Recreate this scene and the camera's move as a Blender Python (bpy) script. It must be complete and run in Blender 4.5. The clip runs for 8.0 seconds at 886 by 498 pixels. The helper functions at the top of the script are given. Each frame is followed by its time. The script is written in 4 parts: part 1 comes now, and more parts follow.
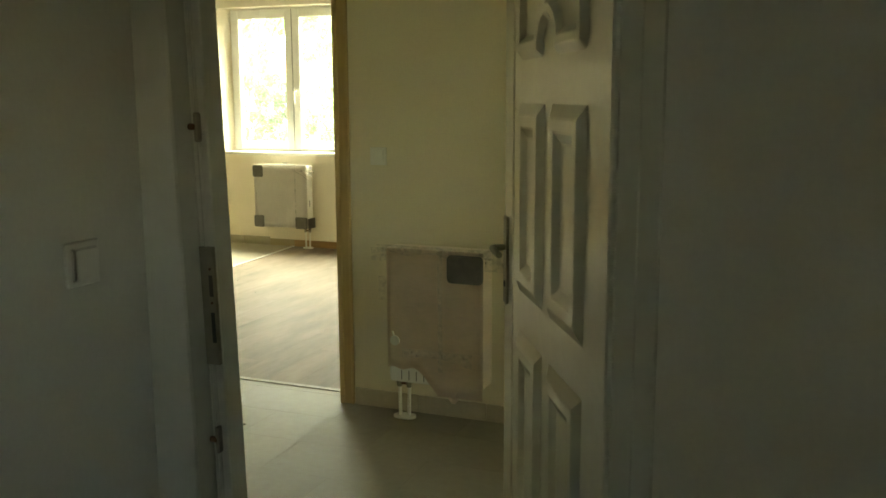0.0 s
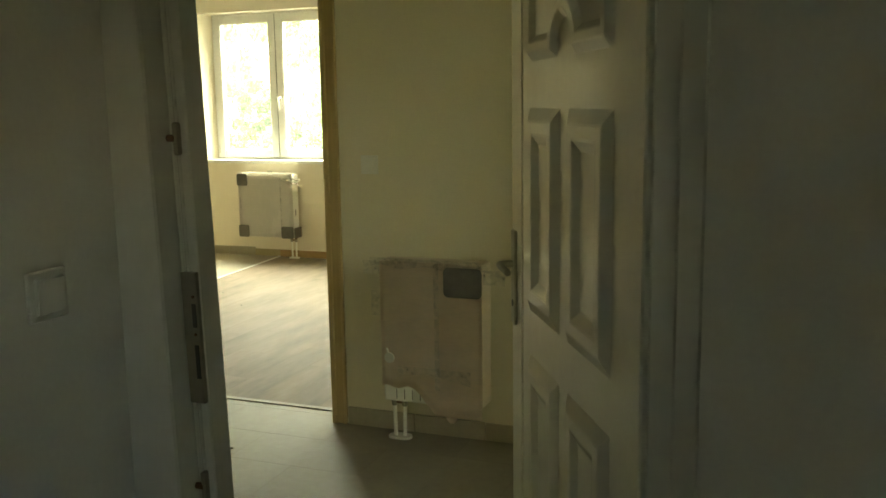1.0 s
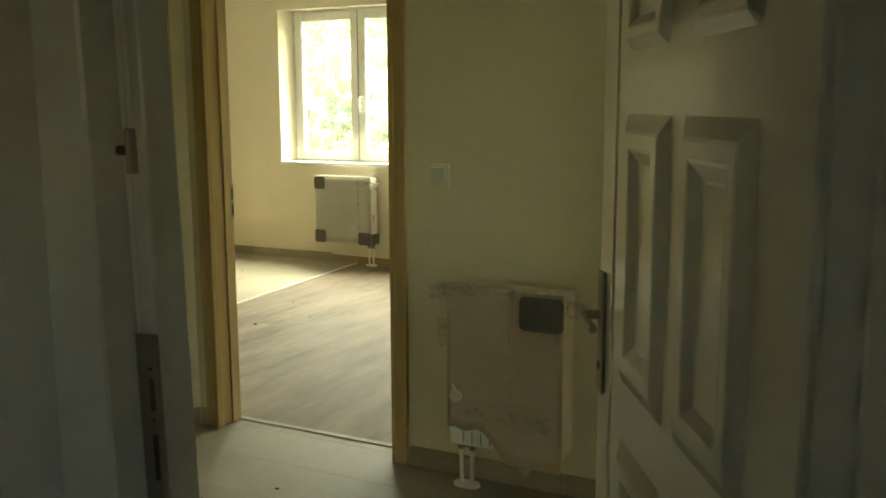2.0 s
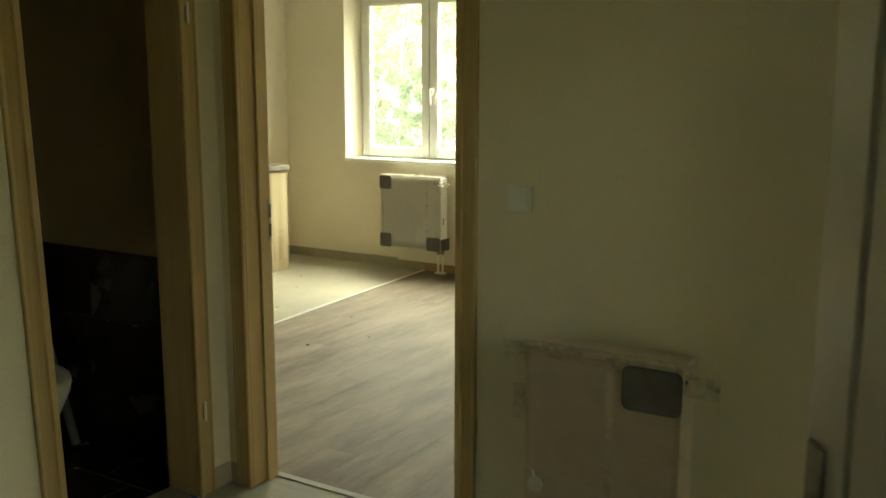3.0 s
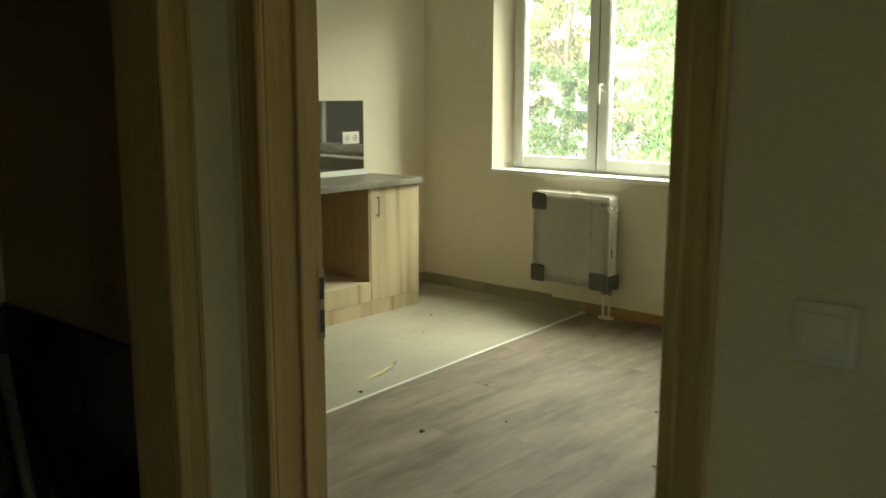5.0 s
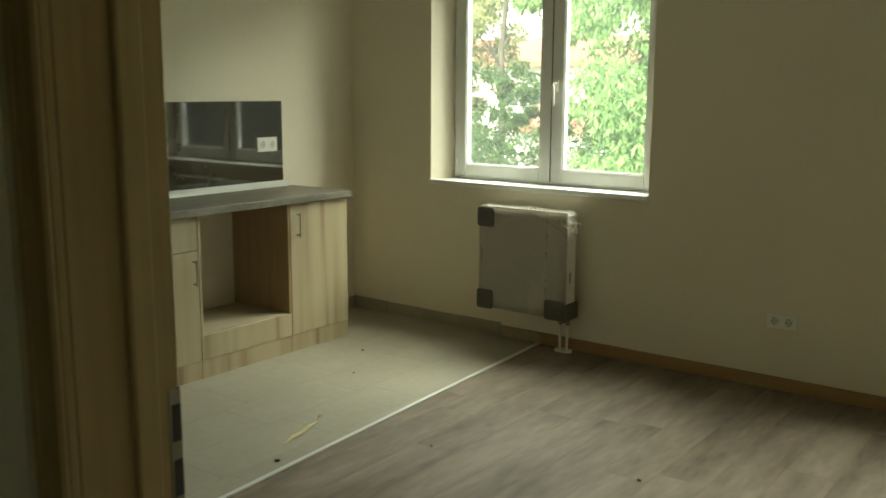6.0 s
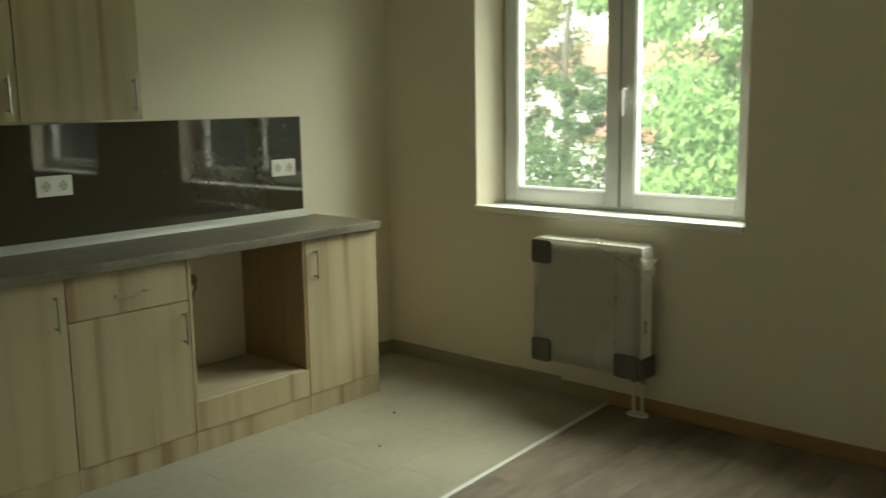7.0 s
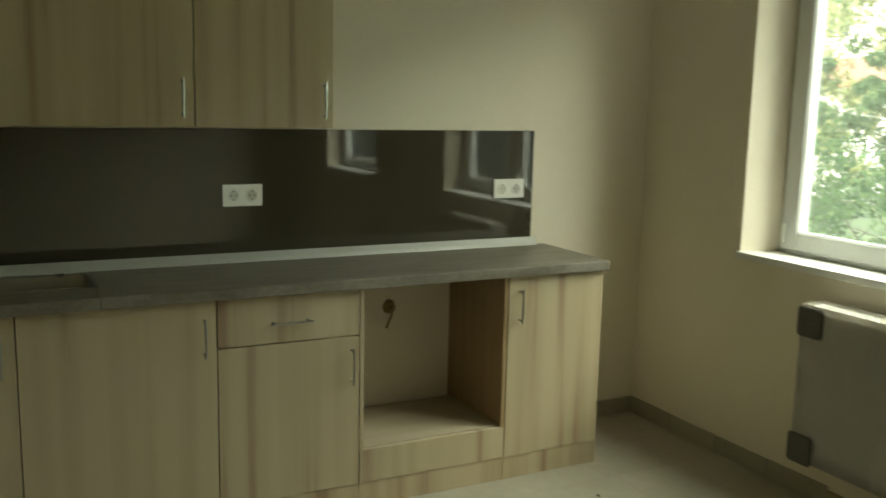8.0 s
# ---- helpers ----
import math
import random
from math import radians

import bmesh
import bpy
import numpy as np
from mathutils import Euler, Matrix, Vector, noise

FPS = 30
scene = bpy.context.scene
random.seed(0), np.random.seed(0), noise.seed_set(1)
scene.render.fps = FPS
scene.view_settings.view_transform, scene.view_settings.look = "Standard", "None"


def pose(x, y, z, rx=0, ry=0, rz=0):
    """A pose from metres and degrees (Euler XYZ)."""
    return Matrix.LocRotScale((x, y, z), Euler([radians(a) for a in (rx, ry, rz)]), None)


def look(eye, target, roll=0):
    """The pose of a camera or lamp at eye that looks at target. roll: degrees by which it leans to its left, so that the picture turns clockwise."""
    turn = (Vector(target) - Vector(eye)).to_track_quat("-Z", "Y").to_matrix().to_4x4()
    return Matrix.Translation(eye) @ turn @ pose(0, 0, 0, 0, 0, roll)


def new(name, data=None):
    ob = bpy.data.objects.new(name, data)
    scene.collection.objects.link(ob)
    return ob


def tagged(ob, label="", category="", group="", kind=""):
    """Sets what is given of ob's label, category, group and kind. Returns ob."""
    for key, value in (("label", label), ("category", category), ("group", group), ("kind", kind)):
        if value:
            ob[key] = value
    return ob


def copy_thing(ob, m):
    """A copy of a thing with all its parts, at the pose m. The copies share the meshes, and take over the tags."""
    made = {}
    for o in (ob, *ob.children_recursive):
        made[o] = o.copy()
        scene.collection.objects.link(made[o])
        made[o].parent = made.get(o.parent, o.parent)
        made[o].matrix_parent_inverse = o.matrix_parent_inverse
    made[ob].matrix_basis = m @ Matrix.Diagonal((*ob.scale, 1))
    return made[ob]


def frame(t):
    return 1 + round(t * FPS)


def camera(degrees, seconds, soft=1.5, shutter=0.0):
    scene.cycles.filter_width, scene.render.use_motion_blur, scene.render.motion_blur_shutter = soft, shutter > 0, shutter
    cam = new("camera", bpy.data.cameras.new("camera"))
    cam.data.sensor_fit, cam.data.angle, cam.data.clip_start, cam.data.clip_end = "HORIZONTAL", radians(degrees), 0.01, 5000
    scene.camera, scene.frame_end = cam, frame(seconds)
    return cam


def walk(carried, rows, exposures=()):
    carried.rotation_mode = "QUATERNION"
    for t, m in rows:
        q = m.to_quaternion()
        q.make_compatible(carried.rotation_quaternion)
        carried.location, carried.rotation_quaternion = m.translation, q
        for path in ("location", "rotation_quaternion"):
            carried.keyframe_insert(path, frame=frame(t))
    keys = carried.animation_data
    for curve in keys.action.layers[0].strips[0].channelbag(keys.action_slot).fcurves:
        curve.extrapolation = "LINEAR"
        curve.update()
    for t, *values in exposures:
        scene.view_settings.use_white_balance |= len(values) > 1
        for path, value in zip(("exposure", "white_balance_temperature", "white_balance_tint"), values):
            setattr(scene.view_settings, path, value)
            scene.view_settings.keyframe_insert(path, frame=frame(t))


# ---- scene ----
cam = camera(51.9, 8.0, 1.6, 0.3)
PATH = [
    (0, (1.917, -2.676, 1.465), (1.181, -0.846, 1.136), -0.3),
    (0.5, (1.892, -2.629, 1.467), (1.165, -0.795, 1.139), -0.2),
    (1, (1.806, -2.519, 1.466), (1.1, -0.675, 1.147), -0.9),
    (1.5, (1.749, -2.349, 1.459), (0.965, -0.534, 1.156), -0.6),
    (1.7, (1.723, -2.231, 1.457), (0.898, -0.436, 1.148), -0.5),
    (2.8, (1.399, -1.498, 1.519), (0.393, 0.201, 1.203), 0.5),
    (3, (1.31, -1.367, 1.523), (0.286, 0.315, 1.18), 0.1),
    (3.5, (1.144, -0.994, 1.509), (-0.009, 0.608, 1.185), -0.1),
    (4, (0.957, -0.557, 1.52), (-0.305, 0.96, 1.197), 1.8),
    (4.2, (0.884, -0.454, 1.539), (-0.408, 1.032, 1.189), 0.7),
    (5.3, (0.274, 0.109, 1.48), (-1.029, 1.587, 1.133), -0.1),
    (5.5, (0.151, 0.238, 1.465), (-1.115, 1.751, 1.135), -0.5),
    (6, (-0.104, 0.55, 1.493), (-1.291, 2.123, 1.149), 0.3),
    (6.5, (-0.373, 0.886, 1.51), (-1.488, 2.513, 1.178), -0.1),
    (7, (-0.572, 1.339, 1.495), (-1.876, 2.821, 1.172), -0.9),
    (7.5, (-0.642, 1.806, 1.526), (-2.194, 3.02, 1.184), 0.2),
    (8, (-0.791, 2.202, 1.545), (-2.545, 3.107, 1.225), 1.3),
]
EXPOSURES = [
    (0.0, 5.54, 9300, 5),
    (1.7, 5.34, 9300, 5),
    (2.8, 4.98, 8800, 5),
    (4.2, 4.6, 8400, 4),
    (5.5, 3.98, 7800, 4),
    (6.5, 3.52, 7500, 4),
    (7.3, 3.49, 7500, 4),
    (8.0, 3.62, 7500, 4),
]
walk(cam, [(t, look(eye, target, roll)) for t, eye, target, roll in PATH], EXPOSURES)

# world, sun, exposure
SKY_W = 116.0
world = bpy.data.worlds.new("sky")
world.use_nodes = True
scene.world = world
wn = world.node_tree.nodes
sky = wn.new("ShaderNodeTexSky")
sky.sky_type = "NISHITA"
sky.sun_disc = False
sky.sun_elevation = radians(36)
sky.sun_rotation = radians(200)
wn["Background"].inputs["Strength"].default_value = 0.15
world.node_tree.links.new(sky.outputs[0], wn["Background"].inputs["Color"])
sun = new("sun", bpy.data.lights.new("sun", "SUN"))
sun.data.energy, sun.data.angle, sun.data.color = 2.0, radians(0.5), (1.0, 0.95, 0.86)
sun.matrix_world = look((6, -20, 15), (0, 0, 0))
# daylight that falls from the open sky on to the two windows
sl = new("sky_light", bpy.data.lights.new("sky_light", "AREA"))
sl.data.shape, sl.data.size, sl.data.size_y = "RECTANGLE", 7.0, 2.4
sl.data.energy, sl.data.color = SKY_W, (0.88, 1.0, 0.94)
sl.matrix_world = look((-2.0, 6.85, 3.85), (-2.0, 3.45, 0.95))


# ---------------------------------------------------------------- materials
def mat(name, col, rough=0.6, metal=0.0, var=0.12, scale=6.0, fine=60.0, bump=0.05, stretch=(1, 1, 1), col2=None, spec=0.5, rand=0.0, detail=5.0, fmix=0.35):
    """A surface with a coarse and a fine variation of its colour, and a fine relief."""
    m = bpy.data.materials.new(name)
    m.use_nodes = True
    nt = m.node_tree
    b = nt.nodes["Principled BSDF"]
    b.inputs["Roughness"].default_value = rough
    b.inputs["Metallic"].default_value = metal
    b.inputs["Specular IOR Level"].default_value = spec
    tc = nt.nodes.new("ShaderNodeTexCoord")
    mp = nt.nodes.new("ShaderNodeMapping")
    mp.inputs["Scale"].default_value = stretch
    nt.links.new(tc.outputs["Object"], mp.inputs["Vector"])
    vec = mp.outputs["Vector"]
    info = nt.nodes.new("ShaderNodeObjectInfo")
    if rand:
        add = nt.nodes.new("ShaderNodeVectorMath")
        add.operation = "MULTIPLY_ADD"
        add.inputs[1].default_value = (37.0, 17.0, 23.0)
        nt.links.new(info.outputs["Random"], add.inputs[0])
        nt.links.new(vec, add.inputs[2])
        vec = add.outputs[0]
    n1 = nt.nodes.new("ShaderNodeTexNoise")
    n1.inputs["Scale"].default_value, n1.inputs["Detail"].default_value = scale, detail
    n2 = nt.nodes.new("ShaderNodeTexNoise")
    n2.inputs["Scale"].default_value, n2.inputs["Detail"].default_value = fine, 4
    nt.links.new(vec, n1.inputs["Vector"])
    nt.links.new(vec, n2.inputs["Vector"])
    ramp = nt.nodes.new("ShaderNodeValToRGB")
    c2 = col2 or tuple(c * (1 - 2 * var) for c in col)
    ramp.color_ramp.elements[0].position, ramp.color_ramp.elements[1].position = 0.3, 0.7
    ramp.color_ramp.elements[0].color = (*c2, 1)
    ramp.color_ramp.elements[1].color = (*col, 1)
    fac = nt.nodes.new("ShaderNodeMix")
    fac.data_type = "FLOAT"
    fac.inputs[0].default_value = fmix
    nt.links.new(n1.outputs["Fac"], fac.inputs[2])
    nt.links.new(n2.outputs["Fac"], fac.inputs[3])
    last = fac.outputs[0]
    if rand:
        sh = nt.nodes.new("ShaderNodeMath")
        sh.operation = "MULTIPLY_ADD"
        sh.inputs[1].default_value = rand
        off = nt.nodes.new("ShaderNodeMath")
        off.operation = "SUBTRACT"
        off.inputs[1].default_value = rand / 2
        nt.links.new(info.outputs["Random"], sh.inputs[0])
        nt.links.new(last, sh.inputs[2])
        nt.links.new(sh.outputs[0], off.inputs[0])
        last = off.outputs[0]
    nt.links.new(last, ramp.inputs[0])
    nt.links.new(ramp.outputs[0], b.inputs["Base Color"])
    r = nt.nodes.new("ShaderNodeMapRange")
    r.inputs["To Min"].default_value, r.inputs["To Max"].default_value = max(0.02, rough - 0.08), min(1, rough + 0.08)
    nt.links.new(n1.outputs["Fac"], r.inputs["Value"])
    nt.links.new(r.outputs[0], b.inputs["Roughness"])
    if bump:
        bp = nt.nodes.new("ShaderNodeBump")
        bp.inputs["Strength"].default_value = bump
        bp.inputs["Distance"].default_value = 0.004
        nt.links.new(n2.outputs["Fac"], bp.inputs["Height"])
        nt.links.new(bp.outputs[0], b.inputs["Normal"])
    return m


def wood(name, light, dark, axis="z", scale=1.0, rough=0.45, rand=0.25, bump=0.03):
    """Straight-grained board: long streaks along one axis, broad bands across."""
    s = {"x": (0.35, 9, 9), "y": (9, 0.35, 9), "z": (9, 9, 0.35)}[axis]
    return mat(name, light, rough, 0, 0.1, 1.1 * scale, 9 * scale, bump, s, dark, 0.4, rand, 3.0, 0.4)


def ash(name, light, middle, streak):
    """Pale board with upright pinkish-brown streaks some centimetres apart and a fine grain."""
    m = mat(name, light, 0.45, 0, 0.1, 1.0, 14, 0.03, (9, 13, 0.35), streak, 0.35, 0.02, 1.5, 0.10)
    r = [n for n in m.node_tree.nodes if n.type == "VALTORGB"][0].color_ramp
    r.elements[0].position, r.elements[1].position = 0.35, 0.62
    e = r.elements.new(0.44)
    e.color = (*middle, 1)
    return m


M = {}
M["wall_cream"] = mat("cream wall paint", (0.80, 0.725, 0.59), 0.85, 0, 0.04, 1.2, 90, 0.12, spec=0.2)
M["wall_white"] = mat("off-white wall paint", (0.84, 0.77, 0.61), 0.85, 0, 0.05, 1.5, 90, 0.12, spec=0.2)
M["bath_paint"] = mat("brown-beige wall paint", (0.46, 0.35, 0.235), 0.85, 0, 0.05, 1.5, 90, 0.12, spec=0.2)
M["wall_grey"] = mat("cool white wall paint", (0.78, 0.765, 0.69), 0.85, 0, 0.05, 1.5, 90, 0.12, spec=0.2)
M["ceiling"] = mat("ceiling paint", (0.86, 0.84, 0.78), 0.9, 0, 0.03, 1.5, 90, 0.1, spec=0.2)
M["tile"] = mat("beige floor tile", (0.385, 0.35, 0.277), 0.58, 0, 0.08, 2.2, 26, 0.05, col2=(0.305, 0.276, 0.215), rand=0.02, spec=0.3)
M["grout"] = mat("floor grout", (0.32, 0.29, 0.225), 0.9, 0, 0.1, 5, 80, 0.2)
M["under"] = mat("joint between planks", (0.22, 0.175, 0.135), 0.8, 0, 0.1, 5, 80, 0.1)
M["plank"] = mat("grey-brown laminate", (0.30, 0.245, 0.192), 0.64, 0, 0.1, 1.6, 9, 0.03, (4, 1.0, 4), (0.118, 0.086, 0.063), 0.15, 0.04, 5.0, 0.22)
M["tile_base"] = mat("grey-beige skirting tile", (0.38, 0.34, 0.25), 0.5, 0, 0.12, 4, 40, 0.05, rand=0.2)
M["loose_base"] = mat("yellowish skirting tile", (0.40, 0.33, 0.19), 0.55, 0, 0.1, 4, 40, 0.05)
M["hall_base"] = mat("light beige skirting tile", (0.50, 0.44, 0.33), 0.5, 0, 0.1, 4, 40, 0.05, rand=0.15)
M["wood_base"] = wood("brown wooden skirting", (0.42, 0.26, 0.115), (0.28, 0.165, 0.07), "x")
M["frame_wood"] = wood("light oak door frame", (0.56, 0.405, 0.21), (0.42, 0.29, 0.135), "z", rough=0.4)
M["cab_wood"] = ash("pale ash cabinet front", (0.48, 0.40, 0.262), (0.43, 0.35, 0.226), (0.325, 0.225, 0.148))
M["cab_wood_y"] = ash("pale ash cabinet plinth", (0.46, 0.375, 0.245), (0.40, 0.315, 0.20), (0.295, 0.205, 0.13))
M["shelf"] = mat("dusty pale shelf board", (0.45, 0.38, 0.27), 0.6, 0, 0.08, 3, 40, 0.03, (6, 0.6, 1), (0.38, 0.31, 0.21))
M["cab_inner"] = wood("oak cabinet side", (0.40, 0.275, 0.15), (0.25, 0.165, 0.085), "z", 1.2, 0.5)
M["worktop"] = mat("grey stone laminate worktop", (0.27, 0.24, 0.19), 0.40, 0, 0.1, 7, 60, 0.06, (3, 0.6, 1), (0.105, 0.088, 0.064))
M["splash"] = mat("dark glossy back panel", (0.040, 0.035, 0.022), 0.04, 0, 0.04, 3, 30, 0.0, spec=1.0)
# polished: one even, low roughness
for lk in [l for l in M["splash"].node_tree.links if l.to_socket.name == "Roughness"]:
    M["splash"].node_tree.links.remove(lk)
M["splash"].node_tree.nodes["Principled BSDF"].inputs["Roughness"].default_value = 0.04
M["alu"] = mat("aluminium strip", (0.72, 0.72, 0.69), 0.42, 0.3, 0.05, 5, 60, 0.02)
M["alu_dull"] = mat("dull aluminium strip", (0.46, 0.46, 0.42), 0.36, 0.4, 0.06, 5, 60, 0.02)
M["steel"] = mat("brushed steel", (0.42, 0.41, 0.38), 0.3, 1.0, 0.06, 5, 80, 0.02)
M["strip"] = mat("dusty threshold strip", (0.46, 0.43, 0.34), 0.6, 0, 0.08, 6, 60, 0.03, spec=0.3)
M["satin"] = mat("dull satin metal", (0.40, 0.38, 0.30), 0.45, 0.15, 0.06, 5, 80, 0.02)
M["plastic_w"] = mat("white plastic", (0.84, 0.82, 0.75), 0.35, 0, 0.03, 4, 40, 0.02)
M["plastic_d"] = mat("dark socket hole", (0.10, 0.09, 0.08), 0.6, 0, 0.1, 6, 40, 0.02)
M["plastic_shade"] = mat("white plastic greyed for shade", (0.60, 0.58, 0.50), 0.5, 0, 0.05, 4, 40, 0.02)
M["pipe"] = mat("grey drain plastic", (0.13, 0.125, 0.115), 0.5, 0, 0.1, 4, 40, 0.02)
M["upvc"] = mat("white window profile", (0.80, 0.80, 0.77), 0.28, 0, 0.03, 3, 40, 0.01)
M["sill"] = mat("white window sill", (0.82, 0.81, 0.76), 0.32, 0, 0.03, 3, 40, 0.02)
# gasket colour, also used for the dark inside of uncut holes
M["rubber"] = mat("grey gasket and painted hole shade", (0.06, 0.06, 0.06), 0.6, 0, 0.1, 8, 40, 0.02)
M["rad_white"] = mat("white radiator enamel", (0.80, 0.79, 0.74), 0.35, 0, 0.03, 4, 40, 0.02)
M["pad"] = mat("dark grey corner pad", (0.14, 0.13, 0.11), 0.75, 0, 0.2, 12, 60, 0.2, col2=(0.08, 0.074, 0.064))
M["card"] = mat("brown packing card under film", (0.81, 0.665, 0.54), 0.34, 0, 0.12, 5, 30, 0.14, (1, 1, 2.5), (0.68, 0.57, 0.46))
M["film_grey"] = mat("grey packing film", (0.82, 0.78, 0.71), 0.25, 0, 0.08, 4, 24, 0.15, (1, 1, 0.6), (0.72, 0.685, 0.62))
M["paint_white"] = mat("white gloss door paint", (0.72, 0.71, 0.63), 0.22, 0, 0.05, 5, 35, 0.05)
M["lock"] = mat("zinc lock plate", (0.38, 0.35, 0.28), 0.45, 0.8, 0.1, 8, 60, 0.05)
M["bath_tile"] = mat("dark brown wall tile", (0.035, 0.028, 0.022), 0.25, 0, 0.2, 4, 30, 0.03, rand=0.2)
M["bath_grout"] = mat("dark grout", (0.09, 0.075, 0.06), 0.9, 0, 0.1, 5, 50, 0.1)
M["ceramic"] = mat("white ceramic", (0.78, 0.77, 0.72), 0.12, 0, 0.02, 3, 30, 0.0)
M["stick"] = mat("split pale wood", (0.72, 0.60, 0.30), 0.7, 0, 0.15, 10, 60, 0.2)
M["dirt"] = mat("dark crumb", (0.06, 0.05, 0.035), 0.9, 0, 0.2, 10, 60, 0.2)
M["blue"] = mat("blue plastic", (0.03, 0.10, 0.30), 0.5, 0, 0.1, 8, 40, 0.05)
M["wire"] = mat("yellow-brown cable", (0.34, 0.24, 0.07), 0.5, 0, 0.2, 8, 40, 0.05)
M["grass"] = mat("lawn", (0.07, 0.105, 0.03), 0.9, 0, 0.2, 0.7, 8, 0.4, col2=(0.04, 0.065, 0.018))
M["house_w"] = mat("white house plaster", (0.55, 0.54, 0.51), 0.9, 0, 0.04, 0.6, 10, 0.1)
M["roof"] = mat("terracotta roof", (0.19, 0.085, 0.045), 0.8, 0, 0.15, 1.2, 8, 0.3, col2=(0.13, 0.06, 0.032))
M["dark_glass"] = mat("dark house window", (0.035, 0.045, 0.035), 0.5, 0, 0.1, 2, 20, 0.0, spec=0.15)
M["bark"] = mat("grey-brown bark", (0.055, 0.052, 0.036), 0.9, 0, 0.2, 5, 30, 0.5, (1, 1, 0.3))
M["rust"] = mat("rust-brown fittings", (0.22, 0.12, 0.06), 0.6, 0.5, 0.2, 10, 60, 0.2)


def leaf_mat(name, a, b):
    m = bpy.data.materials.new(name)
    m.use_nodes = True
    nt = m.node_tree
    p = nt.nodes["Principled BSDF"]
    p.inputs["Roughness"].default_value = 0.6
    p.inputs["Specular IOR Level"].default_value = 0.15
    g = nt.nodes.new("ShaderNodeNewGeometry")
    r = nt.nodes.new("ShaderNodeValToRGB")
    r.color_ramp.elements[0].color, r.color_ramp.elements[1].color = (*a, 1), (*b, 1)
    nt.links.new(g.outputs["Random Per Island"], r.inputs[0])
    nt.links.new(r.outputs[0], p.inputs["Base Color"])
    t = nt.nodes.new("ShaderNodeBsdfTranslucent")
    nt.links.new(r.outputs[0], t.inputs["Color"])
    mx = nt.nodes.new("ShaderNodeMixShader")
    mx.inputs[0].default_value = 0.45
    nt.links.new(p.outputs[0], mx.inputs[1])
    nt.links.new(t.outputs[0], mx.inputs[2])
    nt.links.new(mx.outputs[0], nt.nodes["Material Output"].inputs["Surface"])
    return m


M["leaf"] = leaf_mat("fresh green leaves", (0.075, 0.16, 0.055), (0.23, 0.38, 0.14))
M["leaf_y"] = leaf_mat("yellow-green leaves", (0.12, 0.16, 0.06), (0.28, 0.30, 0.13))
M["leaf_d"] = leaf_mat("dark green shrub leaves", (0.035, 0.075, 0.028), (0.075, 0.125, 0.045))


def clear_mat(name, tint, gloss_rough, base):
    """Clear sheet: lets light through and mirrors a little at its surface."""
    m = bpy.data.materials.new(name)
    m.use_nodes = True
    nt = m.node_tree
    t = nt.nodes.new("ShaderNodeBsdfTransparent")
    t.inputs["Color"].default_value = (*tint, 1)
    g = nt.nodes.new("ShaderNodeBsdfGlossy")
    g.inputs["Roughness"].default_value = gloss_rough
    f = nt.nodes.new("ShaderNodeFresnel")
    f.inputs["IOR"].default_value = base
    mx = nt.nodes.new("ShaderNodeMixShader")
    nt.links.new(f.outputs[0], mx.inputs[0])
    nt.links.new(t.outputs[0], mx.inputs[1])
    nt.links.new(g.outputs[0], mx.inputs[2])
    # thin veil on the pane: puts glare haze over the view, as dust would
    d = nt.nodes.new("ShaderNodeBsdfTranslucent")
    d.inputs["Color"].default_value = (0.9, 0.92, 0.88, 1)
    m2 = nt.nodes.new("ShaderNodeMixShader")
    m2.inputs[0].default_value = 0.015
    nt.links.new(mx.outputs[0], m2.inputs[1])
    nt.links.new(d.outputs[0], m2.inputs[2])
    nt.links.new(m2.outputs[0], nt.nodes["Material Output"].inputs["Surface"])
    return m


# amber tint only warms the light let in at the hall's end
M["amber"] = clear_mat("amber-tinted glass", (1.0, 0.95, 0.83), 0.1, 1.45)
M["glass"] = clear_mat("window glass", (0.96, 0.97, 0.96), 0.02, 1.45)


def film_mat(name, a, b):
    """Crumpled clear packing film: mostly seen through, with bright creases."""
    m = bpy.data.materials.new(name)
    m.use_nodes = True
    nt = m.node_tree
    p = nt.nodes["Principled BSDF"]
    p.inputs["Base Color"].default_value = (0.8, 0.75, 0.64, 1)
    p.inputs["Roughness"].default_value = 0.3
    tc = nt.nodes.new("ShaderNodeTexCoord")
    n = nt.nodes.new("ShaderNodeTexNoise")
    n.inputs["Scale"].default_value, n.inputs["Detail"].default_value = 38, 6
    nt.links.new(tc.outputs["Object"], n.inputs["Vector"])
    r = nt.nodes.new("ShaderNodeMapRange")
    r.inputs["From Min"].default_value, r.inputs["From Max"].default_value = 0.4, 0.75
    r.inputs["To Min"].default_value, r.inputs["To Max"].default_value = a, b
    nt.links.new(n.outputs["Fac"], r.inputs["Value"])
    nt.links.new(r.outputs[0], p.inputs["Alpha"])
    bp = nt.nodes.new("ShaderNodeBump")
    bp.inputs["Strength"].default_value = 0.5
    bp.inputs["Distance"].default_value = 0.01
    nt.links.new(n.outputs["Fac"], bp.inputs["Height"])
    nt.links.new(bp.outputs[0], p.inputs["Normal"])
    return m


M["film"] = film_mat("clear packing film", 0.06, 0.34)
M["film_w"] = film_mat("creased packing film", 0.25, 0.75)


# ---------------------------------------------------------------- mesh helpers
def finish(name, bm, material, parent=None, label="", smooth=False):
    me = bpy.data.meshes.new(name)
    bm.normal_update()
    bm.to_mesh(me)
    bm.free()
    me.materials.append(M[material])
    if smooth:
        for p in me.polygons:
            p.use_smooth = True
    ob = new(name, me)
    if parent:
        ob.parent = parent
    if label:
        ob["label"] = label
    return ob


